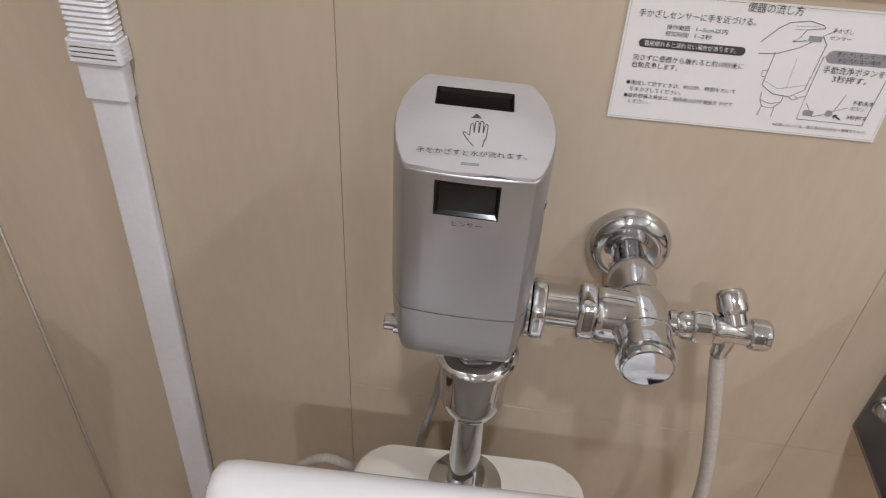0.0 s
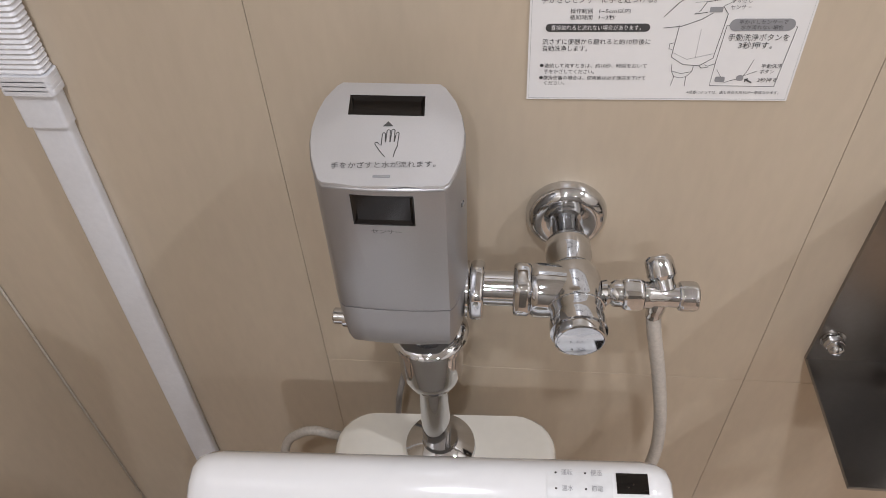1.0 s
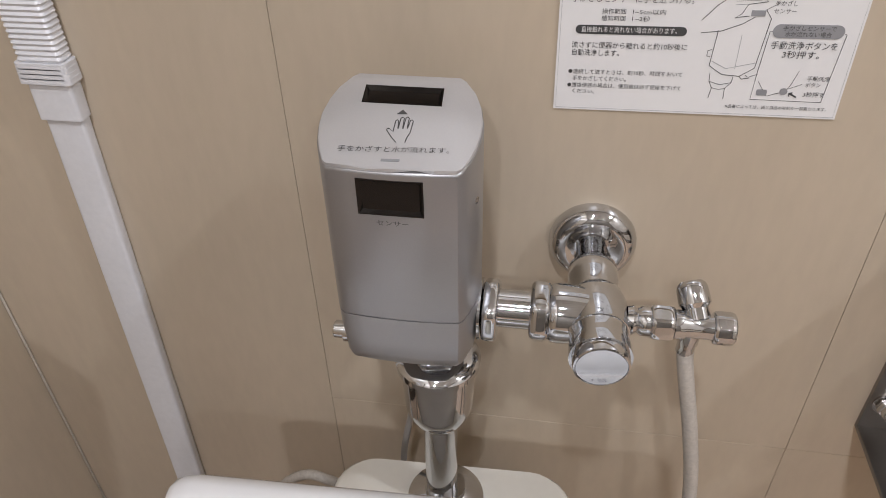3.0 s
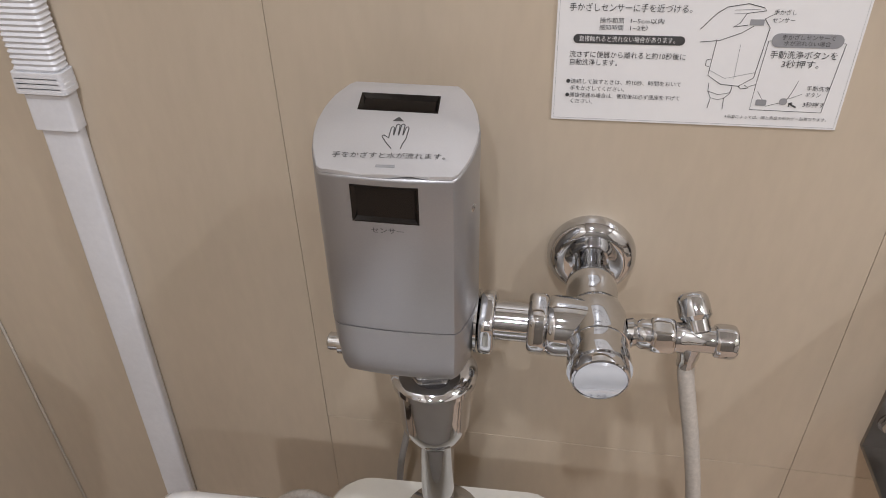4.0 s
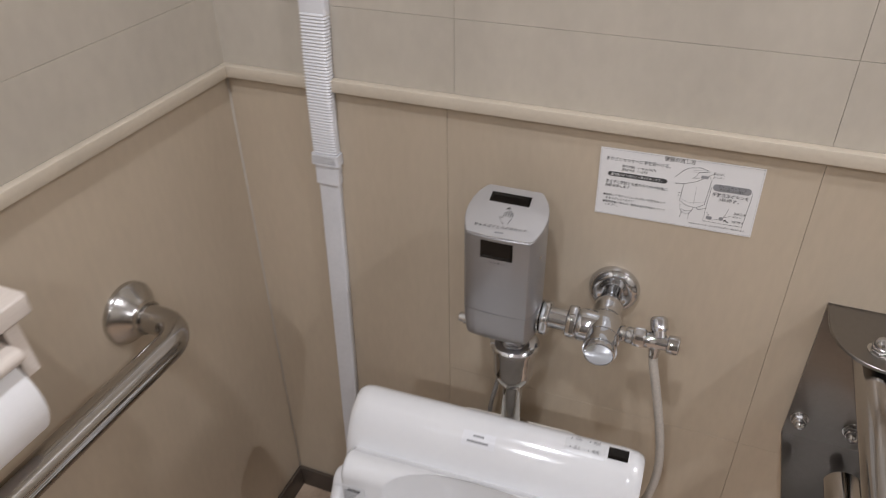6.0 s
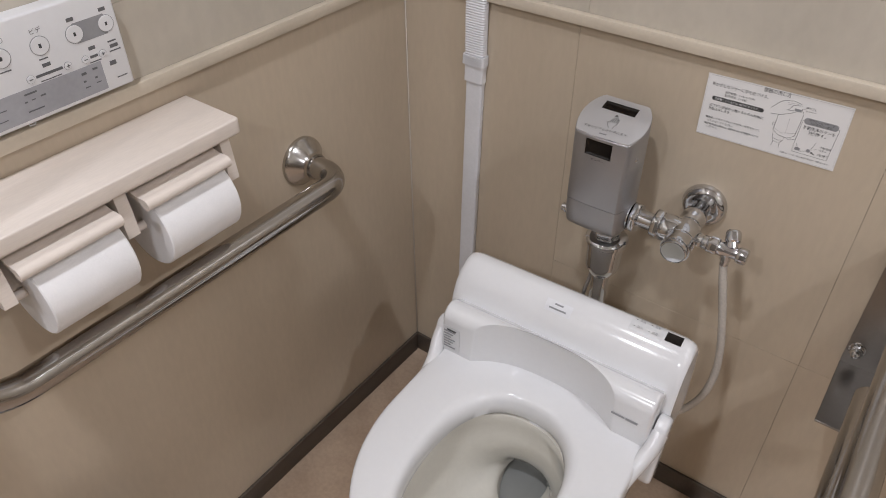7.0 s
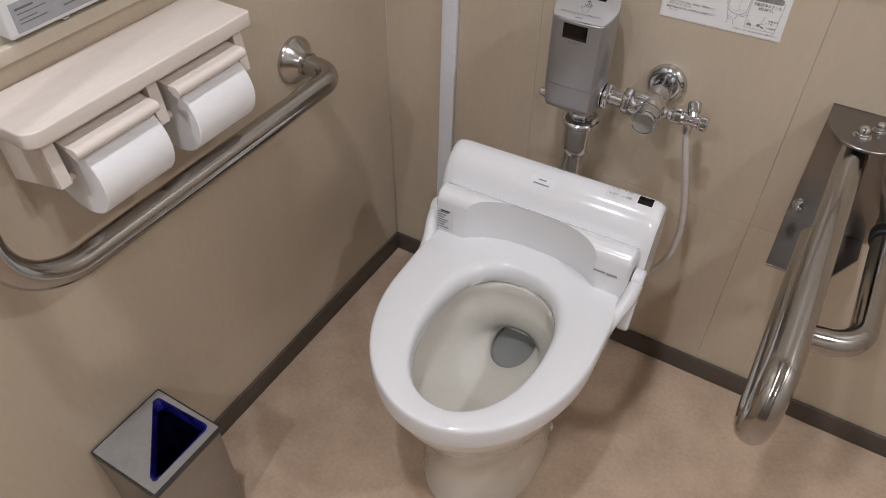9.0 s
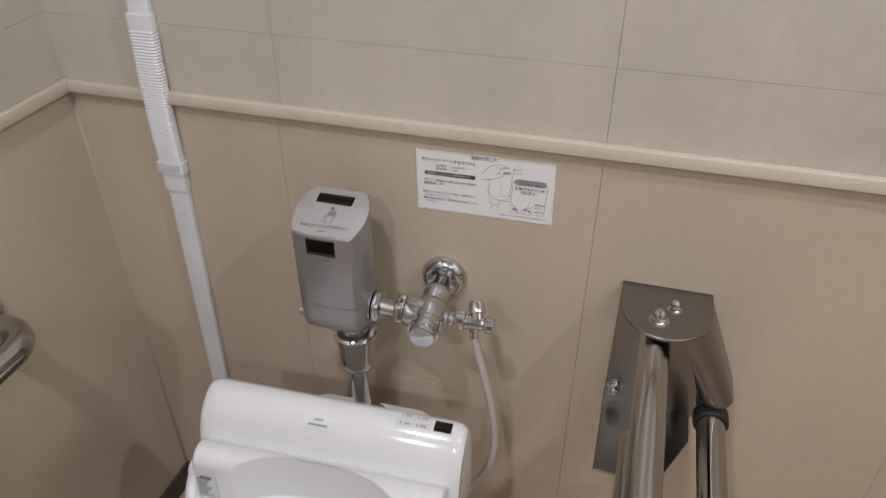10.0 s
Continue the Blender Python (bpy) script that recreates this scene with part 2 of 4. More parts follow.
# ---- structure ----
T = 0.10
BACK = 0.006   # the wall panels are this thick
floor_ob = part("floor", box(-T, ROOM_X + T, ROOM_Y - T, T, -0.1, 0.0), FLOOR, kind="structure", smooth=False)
tagged(floor_ob, "mottled pinkish beige vinyl sheet floor", "floor")
ceiling_ob = part("ceiling", box(-T, ROOM_X + T, ROOM_Y - T, T, ROOM_Z, ROOM_Z + 0.1), CEIL, kind="structure", smooth=False)
tagged(ceiling_ob, "plain white flat ceiling", "ceiling")
wall_north = tagged(part("wall_north", box(-T, ROOM_X + T, BACK, T, 0, ROOM_Z), JOINT, smooth=False),
                    "beige laminate panelled wall behind the toilet", "wall", kind="structure")
wall_west = tagged(part("wall_west", box(-T, -BACK, ROOM_Y, BACK, 0, ROOM_Z), JOINT, smooth=False),
                   "beige laminate panelled wall beside the toilet", "wall", kind="structure")
# unseen closing walls: east fills the west wall, south darkens the chrome
tagged(part("wall_east", box(ROOM_X, ROOM_X + T, ROOM_Y, BACK, 0, ROOM_Z), PLASTER, smooth=False), "plain unseen wall, kept pale to bounce light", "wall", kind="structure")
tagged(part("wall_south", box(-T, ROOM_X + T, ROOM_Y - T, ROOM_Y, 0, ROOM_Z), PLASTER_DARK, smooth=False), "plain unseen wall, kept dark for chrome reflections", "wall", kind="structure")

RAIL_Z0, RAIL_Z1, RAIL_D = 0.9000, 0.9175, 0.013
HJ_LOW, HJ_UP = 0.442, 1.012
GAP = 0.0002
def panels_north(xs, z0, z1, mat):
    for a, b in zip(xs, xs[1:]):
        part("panel", box(a + GAP, b - GAP, 0, BACK, z0 + GAP, z1 - GAP, 0.00015, 1), mat, wall_north, smooth=False)
def panels_west(ys, z0, z1, mat):
    for a, b in zip(ys, ys[1:]):
        part("panel", box(-BACK, 0, a + GAP, b - GAP, z0 + GAP, z1 - GAP, 0.00015, 1), mat, wall_west, smooth=False)
panels_north([-0.001, 0.3385], 0, 0.902, PANEL)
panels_north([0.3385, 0.786, 1.235, 1.69, ROOM_X], 0, HJ_LOW, PANEL)
panels_north([0.3385, 0.786, 1.235, 1.69, ROOM_X], HJ_LOW, 0.902, PANEL)
panels_north([-0.001, 0.349, 0.786, 1.235, 1.69, ROOM_X], 0.902, HJ_UP, PANEL_UP)
panels_north([-0.001, 0.349, 0.786, 1.235, 1.69, ROOM_X], HJ_UP, 1.70, PANEL_UP)
panels_north([-0.001, 0.349, 0.786, 1.235, 1.69, ROOM_X], 1.70, ROOM_Z, PANEL_UP)
panels_west([ROOM_Y, -2.4, -1.2, 0.001], 0, 0.902, PANEL)
panels_west([ROOM_Y, -2.4, -1.2, 0.001], 0.902, HJ_UP, PANEL_UP)
panels_west([ROOM_Y, -2.4, -1.2, 0.001], HJ_UP, 1.70, PANEL_UP)
panels_west([ROOM_Y, -2.4, -1.2, 0.001], 1.70, ROOM_Z, PANEL_UP)
tagged(part("trim", box(0.0, 0.003, -0.003, 0.0, 0.05, RAIL_Z0, 0.0012, 1), CAULK), "pale sealant bead in the wall corner", "trim", kind="structure")
tagged(part("trim", box(0.0, ROOM_X, -RAIL_D, 0.0, RAIL_Z0, RAIL_Z1, 0.002, 2), RAIL), "cream laminate dado rail along the wall", "rail", kind="structure")
tagged(part("trim", box(0.0, RAIL_D, ROOM_Y, -RAIL_D - 0.0003, RAIL_Z0, RAIL_Z1, 0.002, 2), RAIL), "cream laminate dado rail along the wall", "rail", kind="structure")
tagged(part("baseboard", box(0.0, ROOM_X, -0.007, 0.0, 0.0, 0.052, 0.002, 2), BASE), "dark taupe vinyl baseboard", "baseboard", kind="structure")
tagged(part("baseboard", box(0.0, 0.007, ROOM_Y, -0.0073, 0.0, 0.052, 0.002, 2), BASE), "dark taupe vinyl baseboard", "baseboard", kind="structure")
for lx, ly, watts in LAMPS:
    dl = thing("downlight", "round recessed white ceiling downlight", "ceiling light", (lx, ly, ROOM_Z), group="ceiling downlights")
    part("trim_ring", lathe([(0.052, 0.0), (0.068, 0.0), (0.068, -0.006), (0.052, -0.010)], (lx, ly, ROOM_Z)), CEIL, dl)
    part("diffuser", lathe([(0.0, -0.001), (0.051, -0.001), (0.051, -0.004), (0.0, -0.004)], (lx, ly, ROOM_Z)), GLOW, dl, "glowing round diffuser")


# ---- flush valve with its sensor unit ----
def sensor_unit():
    ob = thing("sensor_flush_unit", "silver touchless flush sensor box with two dark windows", "flush sensor", (0.4535, -0.09, 0.645))
    cx = 0.4535
    top = lambda x, y: 0.8055 + (y + 0.135) * 0.20
    half = [(0.0385, -0.1345), (0.0415, -0.1315), (0.0455, -0.122), (0.0485, -0.112), (0.0505, -0.100), (0.0510, -0.088), (0.0490, -0.074),
            (0.0450, -0.061), (0.0380, -0.049), (0.0340, -0.0455)]
    front = [(-0.0385 + 0.077 * i / 6, -0.1345 - 0.0022 * (1 - ((i - 3) / 3) ** 2)) for i in range(1, 6)]
    outline = [(cx + x, y) for x, y in half] + [(cx - x, y) for x, y in half[::-1]] + [(cx + x, y) for x, y in front]
    outline = [(x - 0.058 * (y + 0.1345), y) for x, y in outline]   # it sits slightly twisted on its pipe
    # windows sunk into the front and the sloping top: P(u, v, h) is a point h metres out of the face
    def slab(P, u0, u1, v0, v1, steps, caps=True):
        rings = [[P(u, v, h) for u, v in ((u0 + e, v0 + e), (u1 - e, v0 + e), (u1 - e, v1 - e), (u0 + e, v1 - e))] for e, h in steps]
        return loft(rings, True, caps, caps)
    on_front = lambda u, v, h: (u, -0.1364 - h, v)
    on_top = lambda u, v, h: (u - 0.058 * (v + 0.0675), v, top(u, v) + 0.0011 + h)
    windows = ((on_front, 0.4325, 0.4725, 0.7755, 0.8003), (on_top, 0.4225, 0.4735, -0.0765, -0.0585))
    pit = ((0.0, -0.0030), (0.0, 0.0060))
    body = cut(prism(outline, 0.6910, 0.8, 0.0022, 3, top), slab(*windows[0], pit))
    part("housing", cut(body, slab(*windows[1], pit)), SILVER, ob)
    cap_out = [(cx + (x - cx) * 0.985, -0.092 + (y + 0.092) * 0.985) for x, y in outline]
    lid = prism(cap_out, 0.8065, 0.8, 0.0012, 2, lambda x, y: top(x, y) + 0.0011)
    # the top's light from above is put into its paler silver
    part("top_plate", cut(lid, slab(*windows[1], pit)), SILVER_LIT, ob, "satin silver sloping top, light from above in its colour")
    for P, u0, u1, v0, v1 in windows:
        bezel = ((0.0001, -0.0028), (0.0001, 0.0001), (0.0009, 0.0001), (0.0030, -0.0022))
        part("window_bezel", slab(P, u0, u1, v0, v1, bezel, False), BLACK, ob, "dark bevelled window frame", smooth=False)
        part("window_pane", slab(P, u0, u1, v0, v1, ((0.0024, -0.0026), (0.0024, -0.0020))), BLACK, ob, "glossy black sensor pane", smooth=False)
    rings = []
    for z, k, dy in ((0.6915, 1.0, 0.0), (0.672, 0.99, 0.0), (0.655, 0.972, 0.001), (0.648, 0.95, 0.002), (0.6445, 0.91, 0.003)):
        rings.append([(cx + (x - cx) * k, -0.092 + (y + 0.092) * k + dy, z) for x, y in outline])
    part("lower_cover", loft(rings), SILVER, ob, "silver lower cover with a fine seam")
    part("housing_core", box(cx - 0.03, cx + 0.03, -0.12, -0.06, 0.68, 0.70), DARK, ob)
    part("push_button", lathe([(0.0, 0), (0.0085, 0), (0.0085, 0.004), (0.0065, 0.004), (0.0065, 0.011), (0.0055, 0.012), (0, 0.012)],
                              (0.4105, -0.115, 0.657), (-1, 0, 0), 20), CHROME, ob, "small chrome manual button")
    part("screw", lathe([(0, 0), (0.003, 0), (0.0025, 0.0012), (0, 0.0012)], (0.4997, -0.112, 0.775), (1, -0.35, 0), 12), CHROME, ob)
    # markings on the sloping top and below the front window
    M = Matrix.Translation((cx, -0.135, top(cx, -0.135) + 0.00115)) @ pose(0, 0, 0, math.degrees(math.atan(0.20))) @ pose(0, 0, 0, 0, 0, 3.3)
    def flat(outline2, h=0.0003):
        bm = prism(outline2, 0, h)
        bm.transform(M)
        return bm
    part("arrow_mark", flat([(-0.0028, 0.0500), (0.0038, 0.0500), (0.0005, 0.0542)]), INK, ob)
    mm = lambda pts: [(x / 1000, 0.0237 + y / 1000) for x, y in pts]
    strokes = [mm([(-1.5, 0), (-5, 5), (-8.5, 11), (-8.4, 12.2), (-7.2, 12.4), (-4.4, 9.6), (-4.2, 19.6), (-3.3, 20.8), (-2.3, 19.8), (-1.9, 12.5)]),
               mm([(-1.7, 12.5), (-1.3, 22.3), (-0.3, 23.3), (0.8, 22.4), (1.0, 12.5)]), mm([(1.2, 12.6), (1.8, 22.8), (2.8, 23.6), (3.8, 22.6), (3.7, 12.8)]),
               mm([(3.9, 12.8), (4.8, 20.2), (5.8, 20.9), (6.6, 19.8), (6.0, 9), (4.5, 4), (4.0, 0)])]
    for s in strokes:
        bm = tube([(x + 0.0015, y, 0.0001) for x, y in s], 0.00030, 6)
        bm.transform(M)
        part("pictogram_line", bm, INK, ob)
    lettering("手をかざすと水が流れます。", 0.0056, M @ Matrix.Translation((0.001, 0.0168, 0.0002)), INK, ob, width=0.066)
    part("brand_mark", flat(round_rect(-0.0065, 0.0045, 0.0068, 0.0088, 0.0004, 1)), INK_GREY, ob)
    lettering("センサー", 0.0042, Matrix.Translation((0.4535, -0.1374, 0.7705)) @ pose(0, 0, 0, 90), INK, ob, width=0.0195)
    return ob


def lettering(text, size, m, mat, parent, width=None, left=False, bold=0.0):
    cu = bpy.data.curves.new("lettering", "FONT")
    cu.body, cu.size, cu.align_x, cu.align_y = text, 1.0, "LEFT" if left else "CENTER", "CENTER"
    cu.offset = bold / size
    cu.resolution_u = 2
    tmp = bpy.data.objects.new("lettering_tmp", cu)
    scene.collection.objects.link(tmp)
    bpy.context.view_layer.update()
    me = bpy.data.meshes.new_from_object(tmp.evaluated_get(bpy.context.evaluated_depsgraph_get()))
    bpy.data.objects.remove(tmp)
    bpy.data.curves.remove(cu)
    if len(me.vertices) == 0:
        return None
    bm = bmesh.new()
    bm.from_mesh(me)
    bpy.data.meshes.remove(me)
    bm.transform(Matrix.Scale(size, 4))
    if width:
        xs = [v.co.x for v in bm.verts]
        k = width / max(max(xs) - min(xs), 1e-6)
        for v in bm.verts:
            v.co.x *= k
    bm.transform(m)
    return part("lettering", bm, mat, parent, smooth=False)


sensor_unit()


def flush_valve():
    ob = thing("flush_valve", "polished chrome flush valve on a wall flange", "flush valve", (0.58, -0.005, 0.672))
    y, z = -0.092, 0.671
    part("wall_flange", lathe([(0.0, 0), (0.0335, 0), (0.0345, 0.003), (0.0338, 0.008), (0.0310, 0.0130), (0.027, 0.0160), (0.0235, 0.0168), (0.0205, 0.0162), (0.0180, 0.0148), (0.0140, 0.0142), (0, 0.0142)],
                              (0.5805, 0.0, 0.672), (0, -1, 0), 40), CHROME, ob, "domed chrome wall flange")
    part("supply_pipe", lathe([(0, 0), (0.0142, 0), (0.0142, 0.030), (0.0160, 0.033), (0.0182, 0.036), (0.0185, 0.050), (0.0170, 0.053), (0.0170, 0.075), (0, 0.075)],
                              (0.5800, -0.006, 0.672), (0.02, -1, 0), 28), CHROME, ob)
    # barrel towards the room with a round cap
    part("valve_body", lathe([(0, 0), (0.0165, 0), (0.0195, 0.004), (0.0215, 0.012), (0.0218, 0.022), (0.0208, 0.036), (0.0200, 0.046), (0.0206, 0.049), (0.0212, 0.053), (0.0212, 0.061), (0, 0.061)],
                             (0.5825, -0.070, z + 0.001), (0.06, -1, -0.05), 40), CHROME, ob)
    part("body_ring", lathe([(0.0195, 0), (0.0213, 0.0004), (0.0213, 0.0016), (0.0195, 0.002)], (0.5847, -0.1080, z - 0.001), (0.06, -1, -0.05), 40), CHROME, ob)
    part("cap_rim", lathe([(0, 0), (0.0192, 0), (0.0192, 0.005), (0.0185, 0.0075), (0.0175, 0.0080), (0.0172, 0.0072), (0, 0.0070)], (0.5862, -0.1310, z - 0.0016), (0.06, -1, -0.05), 32), CHROME, ob)
    part("adjuster_cap", lathe([(0, 0), (0.0170, 0), (0.0168, 0.0006), (0, 0.0008)], (0.58665, -0.1382, z - 0.00195), (0.06, -1, -0.05), 32), CHROME, ob, "flat mirror-bright round adjuster cap")
    # towards the sensor unit
    part("union_nut", hexnut(0.0248, 0.0115, (0.5035, y, z - 0.002), (1, 0, 0), 0.5), CHROME, ob)
    part("washer", lathe([(0, 0), (0.0225, 0), (0.0225, 0.002), (0, 0.002)], (0.5010, y, z - 0.002), (1, 0, 0), 28), CHROME, ob)
    part("link_pipe", lathe([(0, 0), (0.0138, 0), (0.0138, 0.030), (0, 0.030)], (0.512, y, z), (1, 0, 0), 28), CHROME, ob)
    part("union_nut", hexnut(0.0238, 0.0140, (0.5370, y, z), (1, 0, 0), 0.2), CHROME, ob)
    part("neck", lathe([(0, 0), (0.0195, 0), (0.0210, 0.002), (0.0215, 0.006), (0.0212, 0.018), (0.0205, 0.026), (0, 0.030)], (0.5505, y, z), (1, 0, 0), 28), CHROME, ob)
    return ob


def stop_valve():
    ob = thing("stop_valve", "small chrome stop valve feeding a grey hose", "stop valve", (0.64, -0.092, 0.671))
    y, z = -0.092, 0.671
    part("inlet", lathe([(0, 0), (0.0095, 0), (0.0105, 0.004), (0.0085, 0.007), (0.0105, 0.010), (0.0105, 0.016), (0, 0.016)], (0.604, y, z), (1, 0, 0), 24), CHROME, ob)
    part("union_nut", hexnut(0.0140, 0.0165, (0.6195, y, z), (1, 0, 0), 0.3), CHROME, ob)
    part("valve_body", lathe([(0, 0), (0.0105, 0), (0.0105, 0.006), (0.0090, 0.008), (0.0090, 0.026), (0, 0.026)], (0.636, y, z), (1, 0, 0), 24), CHROME, ob)
    part("end_cap", hexnut(0.0122, 0.0150, (0.6615, y, z), (1, 0, 0), 0.1, 8), CHROME, ob)
    part("handle", lathe([(0, 0), (0.0085, 0), (0.0085, 0.008), (0.0112, 0.011), (0.0108, 0.022), (0.0098, 0.025), (0.0075, 0.027), (0, 0.027)], (0.6520, y + 0.002, z + 0.004), (-0.24, 0.68, 0.66), 20), CHROME, ob)
    part("outlet", lathe([(0, 0), (0.0075, 0), (0.0075, 0.012), (0.0065, 0.014), (0.0065, 0.022), (0, 0.022)], (0.648, y, z - 0.004), (0, 0.1, -1), 20), CHROME, ob)
    return ob


def hose():
    ob = thing("supply_hose", "pale grey water hose curving down behind the seat", "hose", (0.648, -0.09, 0.645))
    pts = [(0.648, -0.090, 0.650), (0.651, -0.091, 0.630), (0.667, -0.091, 0.560), (0.680, -0.090, 0.490), (0.684, -0.090, 0.430), (0.675, -0.095, 0.375), (0.650, -0.108, 0.335), (0.615, -0.140, 0.325), (0.59, -0.18, 0.33)]
    part("hose_tube", tube(smooth_path(pts, 10), 0.0059, 16), HOSE, ob)
    return ob


def power_cable():
    ob = thing("power_cable", "thin grey cable hanging behind the flush pipe", "cable", (0.44, -0.06, 0.60))
    pts = [(0.447, -0.072, 0.62), (0.441, -0.055, 0.560), (0.433, -0.040, 0.488), (0.421, -0.034, 0.420), (0.414, -0.028, 0.340), (0.408, -0.012, 0.285), (0.405, -0.002, 0.270)]
    part("cable_core", tube(smooth_path(pts, 6), 0.0033, 10), CABLE, ob)
    return ob


def seat_cord():
    ob = thing("seat_cord", "pale grey cord looping behind the washing seat", "cord", (0.40, -0.003, 0.27))
    pts = [(0.385, -0.001, 0.285), (0.378, -0.030, 0.330), (0.353, -0.060, 0.383), (0.329, -0.062, 0.394), (0.307, -0.060, 0.380), (0.290, -0.060, 0.356), (0.280, -0.072, 0.310), (0.284, -0.105, 0.285), (0.296, -0.140, 0.315), (0.305, -0.162, 0.385), (0.306, -0.166, 0.420)]
    part("cord_sheath", tube(smooth_path(pts, 7), 0.0052, 12), HOSE, ob)
    return ob


def flush_pipe():
    ob = thing("flush_pipe", "chrome flush pipe with a cup-shaped vacuum breaker", "pipe", (0.469, -0.088, 0.42))
    x, y = 0.4685, -0.088
    part("coupling_nut", hexnut(0.0225, 0.013, (x - 0.002, y, 0.617), (0, 0, 1), 0.2), CHROME, ob)
    part("collar", lathe([(0, 0), (0.0185, 0), (0.0185, 0.018), (0, 0.018)], (x - 0.002, y, 0.630), (0, 0, 1), 32), CHROME, ob)
    part("breaker_cup", lathe([(0.0, 0.0), (0.0150, 0.0), (0.0185, 0.003), (0.0245, 0.013), (0.0272, 0.021), (0.0280, 0.027), (0.0290, 0.066), (0.0330, 0.070), (0.0335, 0.076), (0.0310, 0.0795), (0.0240, 0.082), (0.0, 0.083)],
                              (x, y, 0.535), (0, 0, 1), 40), CHROME, ob, "chrome cup with a rolled rim")
    part("pipe", lathe([(0, 0), (0.0142, 0), (0.0142, 0.126), (0, 0.126)], (x, y, 0.415), (0, 0, 1), 28), CHROME, ob)
    part("spud_cover", lathe([(0, 0), (0.0360, 0), (0.0350, 0.006), (0.0250, 0.013), (0.0185, 0.016), (0.0180, 0.022), (0, 0.022)], (x + 0.003, y, 0.4228), (0, 0, 1), 36), CHROME, ob, "domed chrome rosette")
    return ob


flush_valve(), stop_valve(), hose(), power_cable(), seat_cord(), flush_pipe()


# ---- instruction sign ----
def sign():
    ob = thing("instruction_sign", "white laminated instruction sheet with black print on the wall", "sign", (0.6355, -0.0005, 0.784))
    x0, x1, z0, z1 = 0.5415, 0.7295, 0.7855, 0.8775
    part("sheet", box(x0, x1, -0.0012, -0.0003, z0, z1), PAPER, ob, smooth=False)
    def bar(u0, u1, v0, v1, mat, name="printed_bar", r=0.0, h=0.0004):
        w, hh = x1 - x0, z1 - z0
        a0, a1, b0, b1 = x0 + u0 * w, x0 + u1 * w, z1 - v1 * hh, z1 - v0 * hh
        rr = min(r, (b1 - b0) / 2 - 1e-5, (a1 - a0) / 2 - 1e-5) if r else 0.00005
        bm = prism(round_rect(a0, a1, b0, b1, rr, 4), 0, h)
        bm.transform(Matrix.Translation((0, -0.0012, 0)) @ pose(0, 0, 0, 90))
        part(name, bm, mat, ob, smooth=False)
    def txt(s, u, v, size, width, mat=INK, left=True, lift=0.0):
        w, hh = x1 - x0, z1 - z0
        m = Matrix.Translation((x0 + u * w, -0.0017 - lift, z1 - v * hh)) @ pose(0, 0, 0, 90)
        lettering(s, size, m, mat, ob, width * w, left)
    def line(pts, r=0.00025, mat=INK, shift=True):
        w, hh = x1 - x0, z1 - z0
        if shift:
            pts = [(u - 0.018 - 0.07 * max(0, u - 0.72), v - 0.066) for u, v in pts]
        part("drawing_line", tube([(x0 + u * w, -0.0013, z1 - v * hh) for u, v in pts], r, 5), mat, ob)
    # thin border
    line([(0.008, 0.015), (0.992, 0.015), (0.992, 0.985), (0.008, 0.985), (0.008, 0.015)], 0.00012, INK_GREY, False)
    txt("便器の流し方", 0.497, 0.045, 0.0068, 0.188, INK, False)
    txt("手かざしセンサーに手を近づける。", 0.040, 0.150, 0.0056, 0.405)
    txt("操作範囲", 0.146, 0.238, 0.0038, 0.080)
    txt("1~5cm以内", 0.245, 0.238, 0.0038, 0.110)
    txt("感知時間", 0.146, 0.288, 0.0038, 0.080)
    txt("1~2秒", 0.245, 0.288, 0.0038, 0.060)
    bar(0.061, 0.439, 0.338, 0.402, INK, "black_band", 0.004)
    txt("直接触れると流れない場合があります。", 0.080, 0.370, 0.0042, 0.325, PAPER, True, 0.0003)
    txt("流さずに便器から離れると約10秒後に", 0.051, 0.487, 0.0048, 0.397)
    txt("自動洗浄します。", 0.051, 0.545, 0.0048, 0.165)
    txt("●連続して流すときは、約10秒、時間をおいて", 0.045, 0.692, 0.0037, 0.402)
    txt("手をかざしてください。", 0.062, 0.745, 0.0037, 0.192)
    txt("●腰掛便器の場合は、使用後は必ず便座を下げて", 0.045, 0.800, 0.0037, 0.405)
    txt("ください。", 0.062, 0.848, 0.0037, 0.080)
    txt("手かざし", 0.705, 0.160, 0.0037, 0.070)
    txt("センサー", 0.705, 0.212, 0.0037, 0.070)
    bar(0.718, 0.946, 0.300, 0.397, INK_GREY, "grey_band", 0.0048)
    txt("手かざしセンサーで", 0.748, 0.328, 0.0036, 0.168, INK)
    txt("水が流れない場合", 0.758, 0.370, 0.0036, 0.148, INK)
    txt("手動洗浄ボタンを", 0.722, 0.452, 0.0056, 0.214)
    txt("3秒押す。", 0.765, 0.518, 0.0056, 0.120)
    txt("手動洗浄", 0.868, 0.690, 0.0037, 0.075)
    txt("ボタン", 0.868, 0.738, 0.0037, 0.050)
    txt("3秒押す", 0.868, 0.812, 0.0040, 0.072)
    txt("※品番によっては、図と商品の形状が一部異なります。", 0.616, 0.924, 0.0028, 0.345)
    # box of the second case, line drawing of the sensor unit and of the raised palm over it
    line([(0.745, 0.420), (0.728, 0.420), (0.718, 0.720), (0.715, 0.930), (0.972, 0.935), (0.992, 0.430), (0.985, 0.425)], 0.00022)
    line([(0.560, 0.420), (0.552, 0.680), (0.600, 0.745), (0.660, 0.755), (0.705, 0.690), (0.722, 0.330), (0.700, 0.270)], 0.00024)
    line([(0.552, 0.640), (0.610, 0.700), (0.705, 0.650)], 0.00014, INK_GREY)
    line([(0.640, 0.700), (0.640, 0.450)], 0.00012, INK_GREY)
